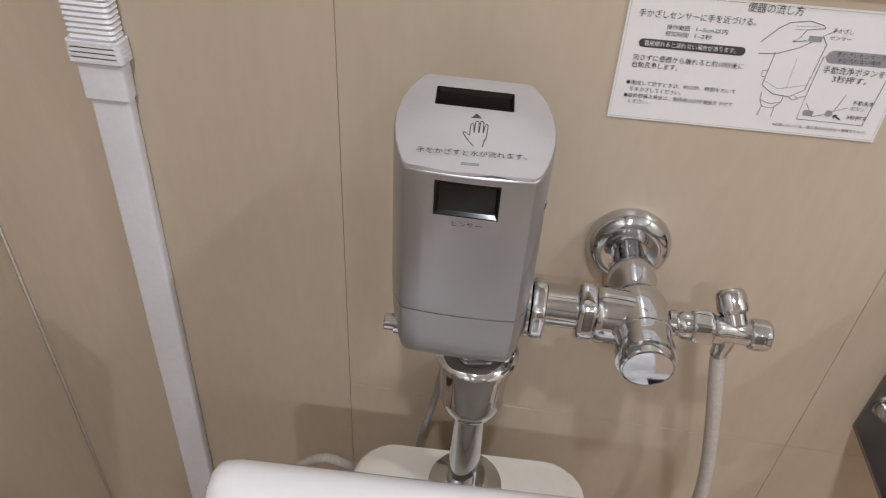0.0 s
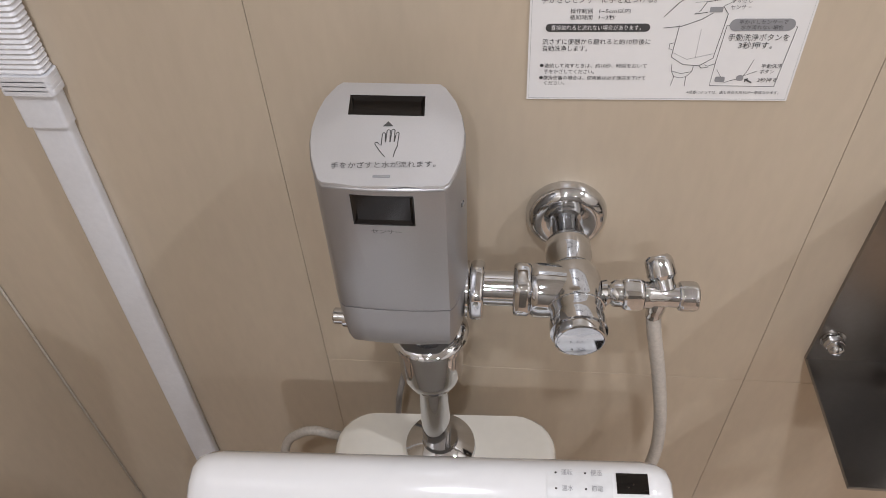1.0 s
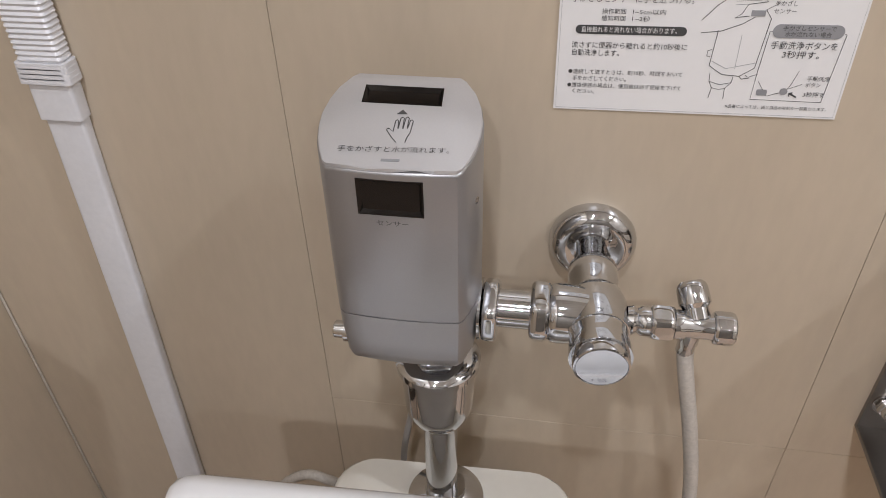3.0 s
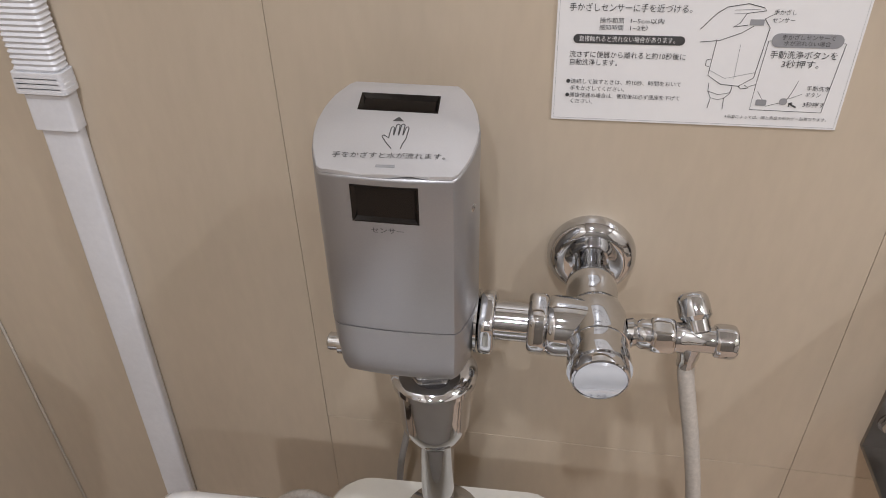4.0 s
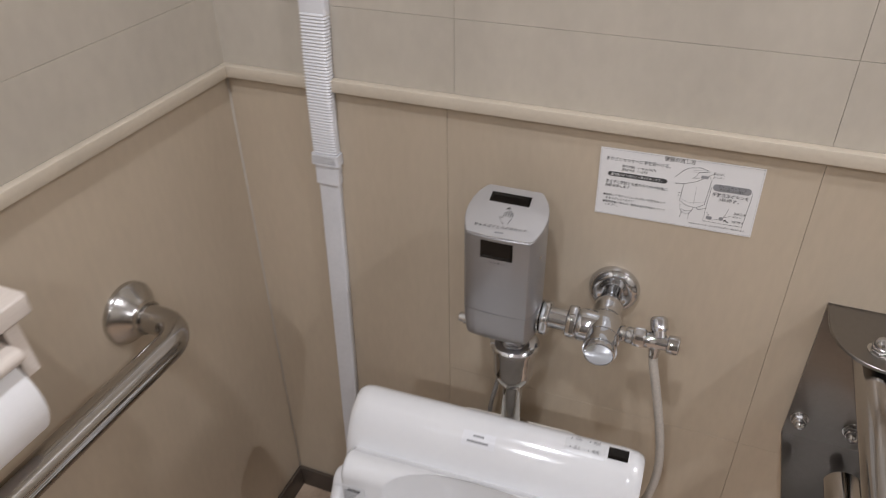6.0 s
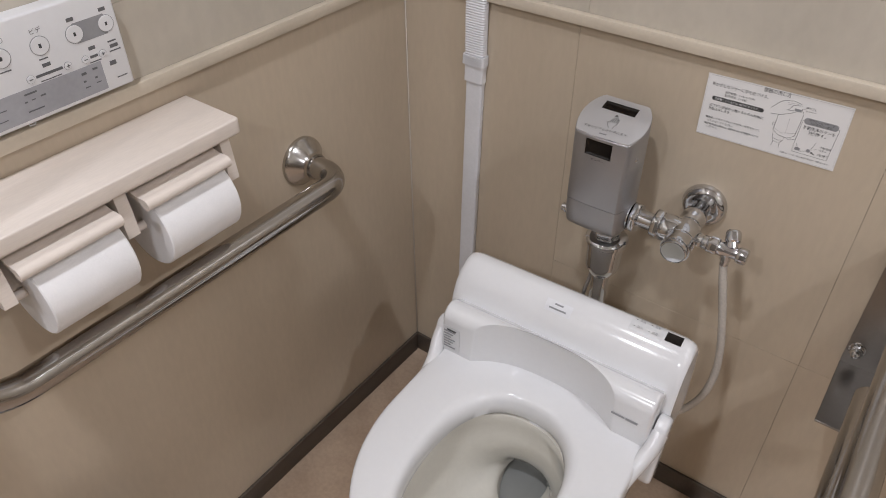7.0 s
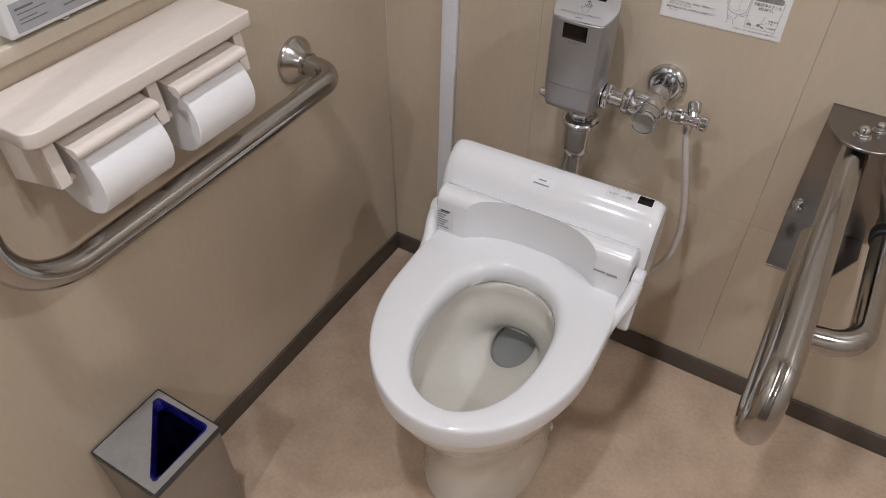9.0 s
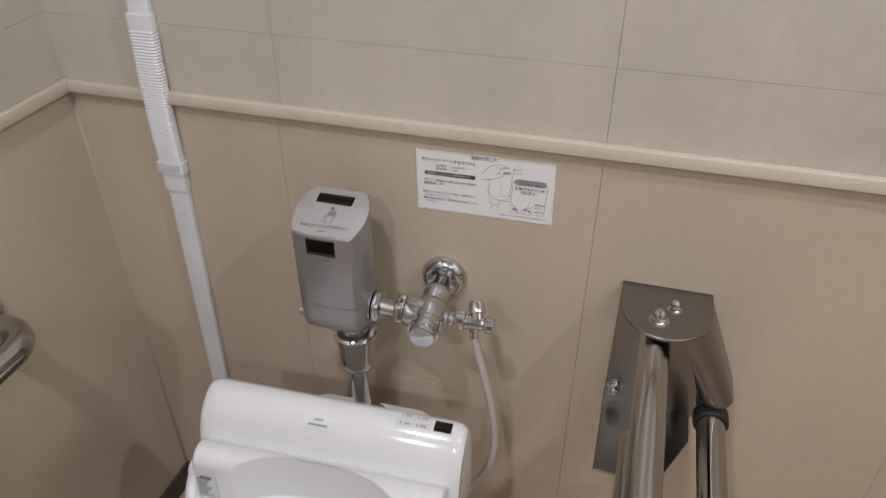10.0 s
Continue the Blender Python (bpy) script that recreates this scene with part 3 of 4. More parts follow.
    line([(0.560, 0.740), (0.562, 0.800), (0.575, 0.850), (0.570, 0.930)], 0.00022)
    line([(0.640, 0.760), (0.638, 0.810), (0.620, 0.850), (0.622, 0.935)], 0.00022)
    line([(0.562, 0.800), (0.600, 0.825), (0.638, 0.805)], 0.00018)
    line([(0.575, 0.850), (0.600, 0.862), (0.620, 0.850)], 0.00016)
    line([(0.552, 0.560), (0.538, 0.570), (0.538, 0.610), (0.550, 0.615)], 0.0002)
    line([(0.680, 0.745), (0.695, 0.765), (0.670, 0.775), (0.660, 0.755)], 0.00024)
    line([(0.695, 0.755), (0.720, 0.735)], 0.00018)
    line([(0.500, 0.350), (0.545, 0.240), (0.575, 0.195), (0.640, 0.170), (0.690, 0.195), (0.700, 0.215), (0.640, 0.235), (0.625, 0.300), (0.605, 0.330), (0.650, 0.315)], 0.00024)
    line([(0.505, 0.440), (0.570, 0.425), (0.635, 0.370), (0.670, 0.320)], 0.00024)
    line([(0.600, 0.215), (0.680, 0.205)], 0.00016, INK_GREY)
    line([(0.600, 0.240), (0.660, 0.230)], 0.00016, INK_GREY)
    bar(0.637, 0.682, 0.209, 0.249, INK_GREY, "printed_patch")
    line([(0.700, 0.270), (0.738, 0.225)], 0.00016)
    line([(0.730, 0.790), (0.770, 0.900), (0.800, 0.880), (0.835, 0.860), (0.850, 0.800), (0.865, 0.700)], 0.00018)
    bar(0.712, 0.748, 0.784, 0.829, INK_GREY, "printed_patch", 0.001)
    bar(0.790, 0.816, 0.769, 0.819, INK_GREY, "printed_patch", 0.002)
    line([(0.842, 0.840), (0.888, 0.800)], 0.00015)
    line([(0.878, 0.900), (0.850, 0.872)], 0.00055)
    line([(0.862, 0.868), (0.850, 0.872), (0.852, 0.895)], 0.0005)
    ob.matrix_basis = ob.matrix_basis @ pose(0, 0, 0, 0, -0.8, 0)   # hung slightly askew
    return ob


sign()


# ---- cable duct on the wall ----
def duct_box(z0, z1, w, d, r=0.003):
    lean = lambda z: 0.1465 + 0.0245 * (z - 0.36)
    a = round_rect(-w / 2, w / 2, -d, 0.0, r, 3)
    return loft([[(lean(z) + x, y, z) for x, y in a] for z in (z0, z1)])


def cable_duct():
    ob = thing("cable_duct", "white plastic cable duct with a ribbed flexible section", "cable duct", (0.152, 0.0, 0.052))
    part("straight_duct", duct_box(0.0, 0.765, 0.033, 0.012), PVC, ob)
    part("connector", duct_box(0.757, 0.792, 0.037, 0.0155), PVC, ob, "smooth white connector sleeve")
    # bellows that bows out over the dado rail
    rings, ribs = [], 46
    for i in range(ribs * 2 + 1):
        z = 0.806 + (1.005 - 0.806) * i / (ribs * 2)
        k = 1.0 if i % 2 else 0.93
        bow = 0.003 * max(0.0, 1 - ((z - 0.902) / 0.09) ** 2) if abs(z - 0.902) < 0.09 else 0.0
        x = 0.1465 + 0.0245 * (z - 0.36)
        rings.append([(x + px * k, py * k - bow, z) for px, py in round_rect(-0.0190, 0.0190, -0.0175, 0.0, 0.004, 3)])
    part("ribbed_section", loft(rings), PVC, ob, "ribbed flexible white section")
    for z0 in (0.789, 0.793, 0.797, 0.801):
        part("cuff_ring", duct_box(z0, z0 + 0.0048, 0.044 - (z0 - 0.789) * 0.1, 0.019, 0.004), PVC, ob)
    part("connector", duct_box(1.003, 1.026, 0.038, 0.016), PVC, ob, "smooth white connector sleeve")
    part("straight_duct", duct_box(1.022, ROOM_Z, 0.033, 0.012), PVC, ob)
    return ob


cable_duct()


# ---- toilet with a washing seat, turned slightly off square ----
def smoothstep(a, b, x):
    t = min(1, max(0, (x - a) / (b - a)))
    return t * t * (3 - 2 * t)


def egg(half, y_back, y_front, n=64, back_power=2.0, wide=0.42, front_power=2.0):
    """An egg outline: y_back and y_front are its ends, half its half width at the widest place."""
    ym = y_back + (y_front - y_back) * wide
    out = []
    for i in range(n):
        a = 2 * math.pi * i / n
        s, c = math.sin(a), math.cos(a)
        p = back_power if s > 0 else front_power
        x = half * math.copysign(abs(c) ** (2 / p), c)
        y = ym + (y_back - ym if s > 0 else ym - y_front) * math.copysign(abs(s) ** (2 / p), s)
        out.append((x, y))
    return out


TOILET = (0.4745, -0.18, 0.0)
TURN_T = 2.2


def toilet():
    ob = thing("toilet", "white ceramic toilet bowl with a cream glaze", "toilet", TOILET, TURN_T)
    # own space: x across, y from 0 at the tank towards minus at the front
    rim_o = egg(0.173, -0.05, -0.479, 72, 3.2, 0.45)
    hole = [(x + 0.005, y) for x, y in egg(0.112, -0.140, -0.456, 72, 2.2, 0.48)]
    def ring(base, k, dy, z, cy=-0.27):
        return [(x * k, cy + (y - cy) * k + dy, z) for x, y in base]
    rings = [ring(rim_o, 0.67, 0.03, 0.0), ring(rim_o, 0.67, 0.03, 0.02), ring(rim_o, 0.64, 0.035, 0.06), ring(rim_o, 0.68, 0.030, 0.16), ring(rim_o, 0.765, 0.020, 0.25),
             ring(rim_o, 0.885, 0.010, 0.315), ring(rim_o, 0.935, 0.006, 0.350), ring(rim_o, 0.960, 0.004, 0.372), ring(rim_o, 0.962, 0.004, 0.388), ring(rim_o, 0.945, 0.004, 0.396)]
    inner = [ring(hole, 1.0, 0.0, 0.396), ring(hole, 0.985, 0.0, 0.385), ring(hole, 1.02, 0.0, 0.372), ring(hole, 1.0, 0.0, 0.345), ring(hole, 0.92, 0.012, 0.312), ring(hole, 0.78, 0.040, 0.282), ring(hole, 0.62, 0.073, 0.258),
             ring(hole, 0.47, 0.113, 0.243), ring(hole, 0.385, 0.136, 0.236), ring(hole, 0.355, 0.146, 0.230)]
    # the sump runs back under a sharp lip
    def sump(k, z, back):
        return [(x * 1.16 - 0.001, y + back * smoothstep(-0.200, -0.135, y), z) for x, y, z in ring(hole, k, 0.146, z)]
    inner += [sump(0.345, 0.226, 0.004), sump(0.345, 0.222, 0.022), sump(0.335, 0.212, 0.034), sump(0.300, 0.150, 0.030)]
    part("bowl", loft(rings + inner), CERAMIC, ob, local=True)
    part("water", loft([sump(0.338, 0.2130, 0.034), sump(0.330, 0.209, 0.034)]), WATER, ob, "still water in the bowl", local=True)
    deck = []
    for z, k in ((0.0, 0.62), (0.2, 0.66), (0.34, 0.95), (0.405, 1.0), (0.416, 0.992), (0.4205, 0.97), (0.4230, 0.93)):
        deck.append([(x * k, 0.02 + (y - 0.02) * (0.9 + 0.1 * k), z) for x, y in round_rect(-0.110, 0.119, -0.055, 0.130, 0.035, 6)])
    part("rear_deck", loft(deck), CERAMIC, ob, local=True)
    for sx in (-0.095, 0.095):
        part("bolt_cap", lathe([(0, 0), (0.011, 0), (0.010, 0.008), (0, 0.012)], (sx, -0.12, 0.0)), SEAT, ob, local=True)
    return ob


def washing_seat():
    ob = thing("washing_seat", "white heated washing seat without a lid on the toilet", "toilet seat", (TOILET[0], TOILET[1], 0.396), TURN_T)
    o = TOILET
    M = lambda bm: (bm.transform(Matrix.Translation((0, 0, -0.396))), bm)[1]
    W2 = 0.190
    # housing: one side profile drawn across the width, with rounded ends
    prof = [(0.020, 0.400), (0.026, 0.42), (0.020, 0.500), (0.015, 0.532), (0.008, 0.552), (-0.002, 0.565), (-0.013, 0.5705), (-0.026, 0.568), (-0.042, 0.557), (-0.056, 0.540),
            (-0.066, 0.519), (-0.073, 0.495), (-0.078, 0.465), (-0.080, 0.43), (-0.080, 0.400)]
    cy, cz = -0.03, 0.47
    rings = []
    for x, k in ((-W2, 0.90), (-W2 + 0.003, 0.945), (-W2 + 0.009, 0.98), (-W2 + 0.020, 1.0), (0, 1.0), (W2 - 0.020, 1.0), (W2 - 0.009, 0.98), (W2 - 0.003, 0.945), (W2, 0.90)):
        rings.append([(x, cy + (y - cy) * k, cz + (z - cz) * k) for y, z in prof])
    part("housing", M(loft(rings)), SEAT, ob, local=True)
    # front panel: a rolled top and a scooped arch above the ring
    W3, cols = 0.176, 200
    roll = [(-0.0935 - 0.0215 * math.sin(radians(t)), 0.5045 + 0.0215 * math.cos(radians(t))) for t in range(-50, 91, 3)]
    front = [(-0.060, 0.509)] + roll + [(-0.115 - 0.0025 * i / 24, 0.5045 - 0.0895 * i / 24) for i in range(1, 25)]
    def panel_ring(x, k):
        # scooped by an upright, slightly leaning hollow that runs through the roll
        u = abs(x - 0.001) / 0.121
        hollow = 0.0345 * (1 - u ** 2.7) if u < 1 else -0.02
        out = []
        for y, z in front:
            y = max(y, -0.1180 + hollow + (0.0 if u >= 1 else 0.02 * (0.53 - z)))
            out.append((x, -0.060 + (y + 0.060) * k, 0.415 + (z - 0.415) * (0.5 + 0.5 * k)))
        return out + [(x, -0.060, 0.415)]
    ends = [(-W3, 0.90), (-W3 + 0.0012, 0.965), (-W3 + 0.003, 0.99)]
    xs = ends + [(-W3 + 0.005 + (2 * W3 - 0.010) * c / cols, 1.0) for c in range(cols + 1)] + [(-x, k) for x, k in ends[::-1]]
    part("front_panel", M(loft([panel_ring(x, k) for x, k in xs])), SEAT, ob, local=True)
    # seat ring
    n = 96
    outer, hole = egg(0.1805, -0.070, -0.481, n, 7.0, 0.43, 2.0), [(x + 0.008, y) for x, y in egg(0.0970, -0.139, -0.442, n, 2.3, 0.46, 2.1)]
    steps = [(0.02, 0.399), (0.0, 0.404), (0.0, 0.424), (0.006, 0.431), (0.020, 0.4357), (0.045, 0.4387), (0.09, 0.4403), (0.30, 0.4410), (0.60, 0.4408), (0.82, 0.4400), (0.895, 0.4385), (0.945, 0.4350), (0.980, 0.4290), (1.0, 0.419), (1.0, 0.404), (0.97, 0.399)]
    rings = [[(a[0] + (b[0] - a[0]) * k, a[1] + (b[1] - a[1]) * k, z) for a, b in zip(outer, hole)] for k, z in steps]
    bm = loft(rings + [rings[0]], True, False, False)
    bmesh.ops.remove_doubles(bm, verts=bm.verts, dist=1e-5)
    part("seat_ring", M(bm), SEAT, ob, "glossy white open seat ring", local=True)
    # hinge arms beside the panel
    for sx in (-1, 1):
        a, b, r = Vector((-0.088, 0.466)), Vector((-0.112 if sx > 0 else -0.100, 0.388 if sx > 0 else 0.430)), 0.0180
        d = (b - a).normalized()
        w = Vector((-d.y, d.x))
        def capsule(k):
            top = [a + r * k * (math.cos(radians(q)) * w - math.sin(radians(q)) * d) for q in range(0, 181, 15)]
            low = [b - r * k * (math.cos(radians(q)) * w - math.sin(radians(q)) * d) for q in range(0, 181, 15)]
            return top + low
        arm = [(0.1780, 0.90), (0.1795, 0.98), (0.1815, 1.0), (0.1900, 1.0), (0.1935, 0.95), (0.1960, 0.85), (0.1972, 0.70)]
        part("hinge_arm", M(loft([[(sx * x, p.x, p.y) for p in capsule(k)] for x, k in arm])), SEAT, ob, local=True)
    # the ring sweeps up at its rear corners to the hinges
    for sx in (-1, 1):
        stem = smooth_path([(sx * 0.1690, -0.190, 0.4240), (sx * 0.1740, -0.158, 0.4260), (sx * 0.1800, -0.132, 0.4330), (sx * 0.1850, -0.114, 0.4460), (sx * 0.1865, -0.096, 0.4600)], 5)
        rings = []
        for i, p in enumerate(stem):
            d = (stem[min(i + 1, len(stem) - 1)] - stem[max(i - 1, 0)]).normalized()
            side = d.cross(Vector((0, 0, 1))).normalized()
            up, f = side.cross(d), i / (len(stem) - 1)
            rings.append([p + side * (0.0105 + 0.0020 * f) * math.cos(radians(q)) + up * (0.0110 + 0.0065 * f) * math.sin(radians(q)) for q in range(0, 360, 15)])
        part("hinge_ear", M(loft(rings)), SEAT, ob, local=True)
    # labels that follow the housing
    def on_housing(x0, x1, s0, s1, lift):
        def pt(x, s):
            f = s * (len(prof) - 1)
            i = min(int(f), len(prof) - 2)
            a, b = Vector(prof[i]), Vector(prof[i + 1])
            d = (b - a).normalized()
            q = a + (b - a) * (f - i) + Vector((d.y, -d.x)) * lift
            return (x, q.x, q.y)
        return loft([[pt(x0 + (x1 - x0) * c / 6, s0 + (s1 - s0) * r / 4) for c in range(7)] for r in range(5)], False, False, False)
    lab = part("control_label", M(on_housing(0.093, 0.143, 6.0 / 14, 7.35 / 14, 0.0006)), LABEL, ob, "silver label with small printed marks", local=True)
    part("receiver_window", M(on_housing(0.146, 0.170, 6.0 / 14, 7.1 / 14, 0.0009)), BLACK, ob, "black infrared receiver window", local=True)
    for r, words in enumerate((("運転", "便座"), ("温水", "節電"))):
        for c, word in enumerate(words):
            y, z = -0.0145 - 0.0115 * r, 0.5716 - 0.0030 * r
            m = root_matrix(ob) @ Matrix.Translation((0.1085 + c * 0.0225, y, z + 0.0009 - 0.396)) @ pose(0, 0, 0, 14)
            lettering(word, 0.0050, m, INK_GREY, lab, 0.0086)
            dot = lathe([(0, 0), (0.0009, 0), (0, 0.0004)], (0.1000 + c * 0.0225, y, z + 0.0006), (0, 0, 1), 10)
            part("indicator_dot", M(dot), DARK, lab, local=True)
    tag = part("name_label", M(on_housing(-0.034, 0.009, 7.55 / 14, 8.45 / 14, 0.0006)), PVC, ob, "small silver label with unreadable print", local=True)
    part("printed_mark", M(on_housing(-0.020, -0.006, 7.75 / 14, 7.88 / 14, 0.0010)), INK_GREY, tag, local=True)
    part("printed_mark", M(on_housing(-0.027, 0.001, 8.10 / 14, 8.22 / 14, 0.0010)), INK_GREY, tag, local=True)
    # notice on the left of the panel and a grey print on its right
    def plate(x0, x1, z0, z1, y, name, mat, parent, label=""):
        sl = lambda z: y + (z - 0.47) * 0.033
        bm = loft([[(x0, sl(z0), z0), (x1, sl(z0), z0), (x1, sl(z1), z1), (x0, sl(z1), z1)], [(x0, sl(z0) - 0.0008, z0), (x1, sl(z0) - 0.0008, z0), (x1, sl(z1) - 0.0008, z1), (x0, sl(z1) - 0.0008, z1)]])
        return part(name, M(bm), mat, parent, label, local=True, smooth=False)
    note = plate(-0.173, -0.142, 0.447, 0.494, -0.1166, "notice_label", LABEL, ob, "pale notice label with dense fine print")
    for i in range(7):
        plate(-0.171, -0.150 - 0.004 * (i % 3), 0.4845 - i * 0.0055, 0.4865 - i * 0.0055, -0.1176, "printed_mark", INK_GREY, note)
    plate(-0.165, -0.148, 0.4880, 0.4905, -0.1176, "printed_mark", INK, note)
    plate(0.118, 0.138, 0.479, 0.482, -0.1166, "printed_mark", INK_GREY, ob)
    plate(0.140, 0.158, 0.478, 0.482, -0.1166, "printed_mark", INK_GREY, ob)
    # washing nozzle cover under the rear of the ring
    part("nozzle_cover", M(box(0.002, 0.040, -0.1380, -0.108, 0.384, 0.3985, 0.003)), SEAT, ob, local=True)
    part("nozzle_tip", M(box(0.043, 0.049, -0.1370, -0.108, 0.381, 0.398, 0.002)), PVC, ob, local=True)
    return ob


toilet(), washing_seat()


# ---- grab bars ----
def wall_flange(ob, at, axis, r=0.0425):
    part("wall_flange", lathe([(0, 0), (r, 0), (r, 0.004), (r * 0.97, 0.007), (r * 0.90, 0.0095), (r * 0.56, 0.027), (0.0222, 0.030), (0.0222, 0.034), (0, 0.034)], at, axis, 40), STEEL, ob, "domed steel wall flange")


def grab_bar():
    ob = thing("grab_bar", "L-shaped brushed stainless steel grab bar on the wall", "grab bar", (0.0, -0.285, 0.68))
    z, x, yv = 0.678, 0.094, -0.898
    path = fillet([(0.012, -0.283, z), (x, -0.283, z), (x, -0.55, z)], 0.042, 12) + fillet([(x, -0.56, z), (x, yv, z), (x, yv, 0.95)], 0.095, 14) + fillet([(x, yv, 1.0), (x, yv, 1.33), (0.012, yv, 1.33)], 0.045, 12)
    part("bar", tube(path, 0.0188, 28), TUBE_STEEL, ob)
    wall_flange(ob, (0, -0.283, z), (1, 0, 0))
    wall_flange(ob, (0, yv, 1.33), (1, 0, 0))
    return ob


def folding_bar():
    ob = thing("swing_grab_bar", "looped brushed stainless grab bar on a bolted wall bracket", "grab bar", (0.89, -0.005, 0.72))
    x = 0.884
    # bracket: back plate, D-shaped top and curved side cheeks
    bx0, bx1, cxm = 0.834, 0.952, 0.893
    br = part("bracket", prism([(bx0, 0.486), (0.968, 0.486), (0.968, 0.56), (bx1, 0.60), (bx1, 0.7155), (bx0, 0.7155)], 0, 0.004), SHEET, ob, "folded steel wall bracket")
    me = br.data
    me.transform(root_matrix(ob) @ Matrix.Identity(4))
    me.transform(pose(0, 0, 0, 90))
    me.transform(root_matrix(ob).inverted())
    dpl = [(bx0, -0.002), (bx0, -0.040)] + [(cxm - (cxm - bx0) * math.cos(a), -0.040 - 0.068 * math.sin(a)) for a in [math.pi * i / 16 for i in range(1, 16)]] + [(bx1, -0.040), (bx1, -0.002)]
    part("top_plate", prism(dpl, 0.7105, 0.7155, 0.0008, 1), SHEET, br)
    # curved cover that flares round the side tube
    def cover(inset):
        rings = []
        for q in range(0, 9):
            f = q / 8
            row = []
            for i in range(0, 13):
                a = radians(62 * (1 - i / 12))
                top = Vector((cxm + (0.059 - inset) * math.cos(a), -0.040 - (0.067 - inset) * math.sin(a)))
                b = radians(150 * (1 - i / 12))
                low = Vector((0.9790 + (0.0250 - inset) * math.cos(b), -0.048 - (0.026 - inset) * math.sin(b)))
                p = top.lerp(low, f)
                row.append((p.x, p.y, 0.7103 - (0.7103 - 0.583) * f))
            p = Vector((cxm + 0.059 - inset, -0.003)).lerp(Vector((1.004 - inset, -0.003)), f)
            rings.append(row + [(p.x, p.y, 0.7103 - (0.7103 - 0.583) * f)])
        return rings
    part("side_cover", loft([o + n[::-1] for o, n in zip(cover(0.0), cover(0.0025))]), SHEET, br)
    part("bottom_plate", prism([(bx0, -0.003), (bx0, -0.142), (0.875, -0.142), (0.930, -0.122), (0.962, -0.055), (0.962, -0.003)], 0.485, 0.489, 0.0008, 1), SHEET, br, "folded steel foot of the bracket")
    for bxx, byy, r in ((0.884, -0.074, 0.0105), (0.903, -0.047, 0.0078)):
        nut = part("bolt", hexnut(r, 0.007, (bxx, byy, 0.7160), (0, 0, 1), 0.4), CHROME, ob, "domed hexagon bolt on the bracket")
        dome = [(r * 0.80 * math.cos(radians(q)), 0.002 + r * 0.85 * math.sin(radians(q))) for q in range(0, 91, 15)]
        part("bolt_end", lathe([(0, 0), (r * 0.80, 0)] + dome[:-1] + [(0, dome[-1][1])], (bxx, byy, 0.7227), (0, 0, 1), 20), CHROME, nut)
        part("washer", lathe([(0, 0), (r * 1.25, 0), (r * 1.25, 0.0012), (0, 0.0012)], (bxx, byy, 0.7153), (0, 0, 1), 24), STEEL, nut)
    for bxx in (bx0 + 0.0145, bx0 + 0.0790):
        nut = part("bolt", hexnut(0.0100, 0.009, (bxx, -0.0055, 0.522), (0, -1, 0), 0.25), CHROME, ob)
        part("washer", lathe([(0, 0), (0.0118, 0), (0.0118, 0.0015), (0, 0.0015)], (bxx, -0.0040, 0.522), (0, -1, 0), 24), STEEL, nut)
        part("bolt_end", lathe([(0, 0), (0.0078, 0), (0.0076, 0.003), (0.0060, 0.0065), (0.0032, 0.0088), (0, 0.0095)], (bxx, -0.0143, 0.522), (0, -1, 0), 20), CHROME, nut)
    part("clamp_block", box(0.868, 0.900, -0.084, -0.030, 0.692, 0.7103, 0.003), STEEL, ob)
    # loop of tube: upper run, rounded end, lower run
    zt, zb, ye = 0.675, 0.574, -0.510
    R = (zt - zb) / 2
    path = [(x, -0.030, 0.689), (x, -0.09, 0.688), (x, -0.16, 0.684), (x, -0.23, 0.679), (x, -0.30, zt + 0.0005), (x, -0.36, zt)] + [(x - 0.003 * i / 14, ye - R * math.sin(math.pi * i / 14), zb + R + R * math.cos(math.pi * i / 14)) for i in range(15)] + [(x - 0.004, -0.30, zb), (x - 0.004, -0.150, zb)]
    part("loop_tube", tube(path, 0.0198, 28), TUBE_STEEL, ob)
    side = fillet([(0.979, -0.030, 0.556), (0.979, -0.325, 0.556), (x + 0.004, -0.345, 0.560)], 0.055, 12)
    part("side_tube", tube(side, 0.0188, 24), TUBE_STEEL, ob)
    part("rubber_ring", lathe([(0, 0), (0.0235, 0), (0.0235, 0.018), (0.021, 0.02), (0, 0.02)], (0.979, -0.060, 0.556), (0, -1, 0), 28), RUBBER, ob, "black rubber ring")
    return ob


grab_bar(), folding_bar()


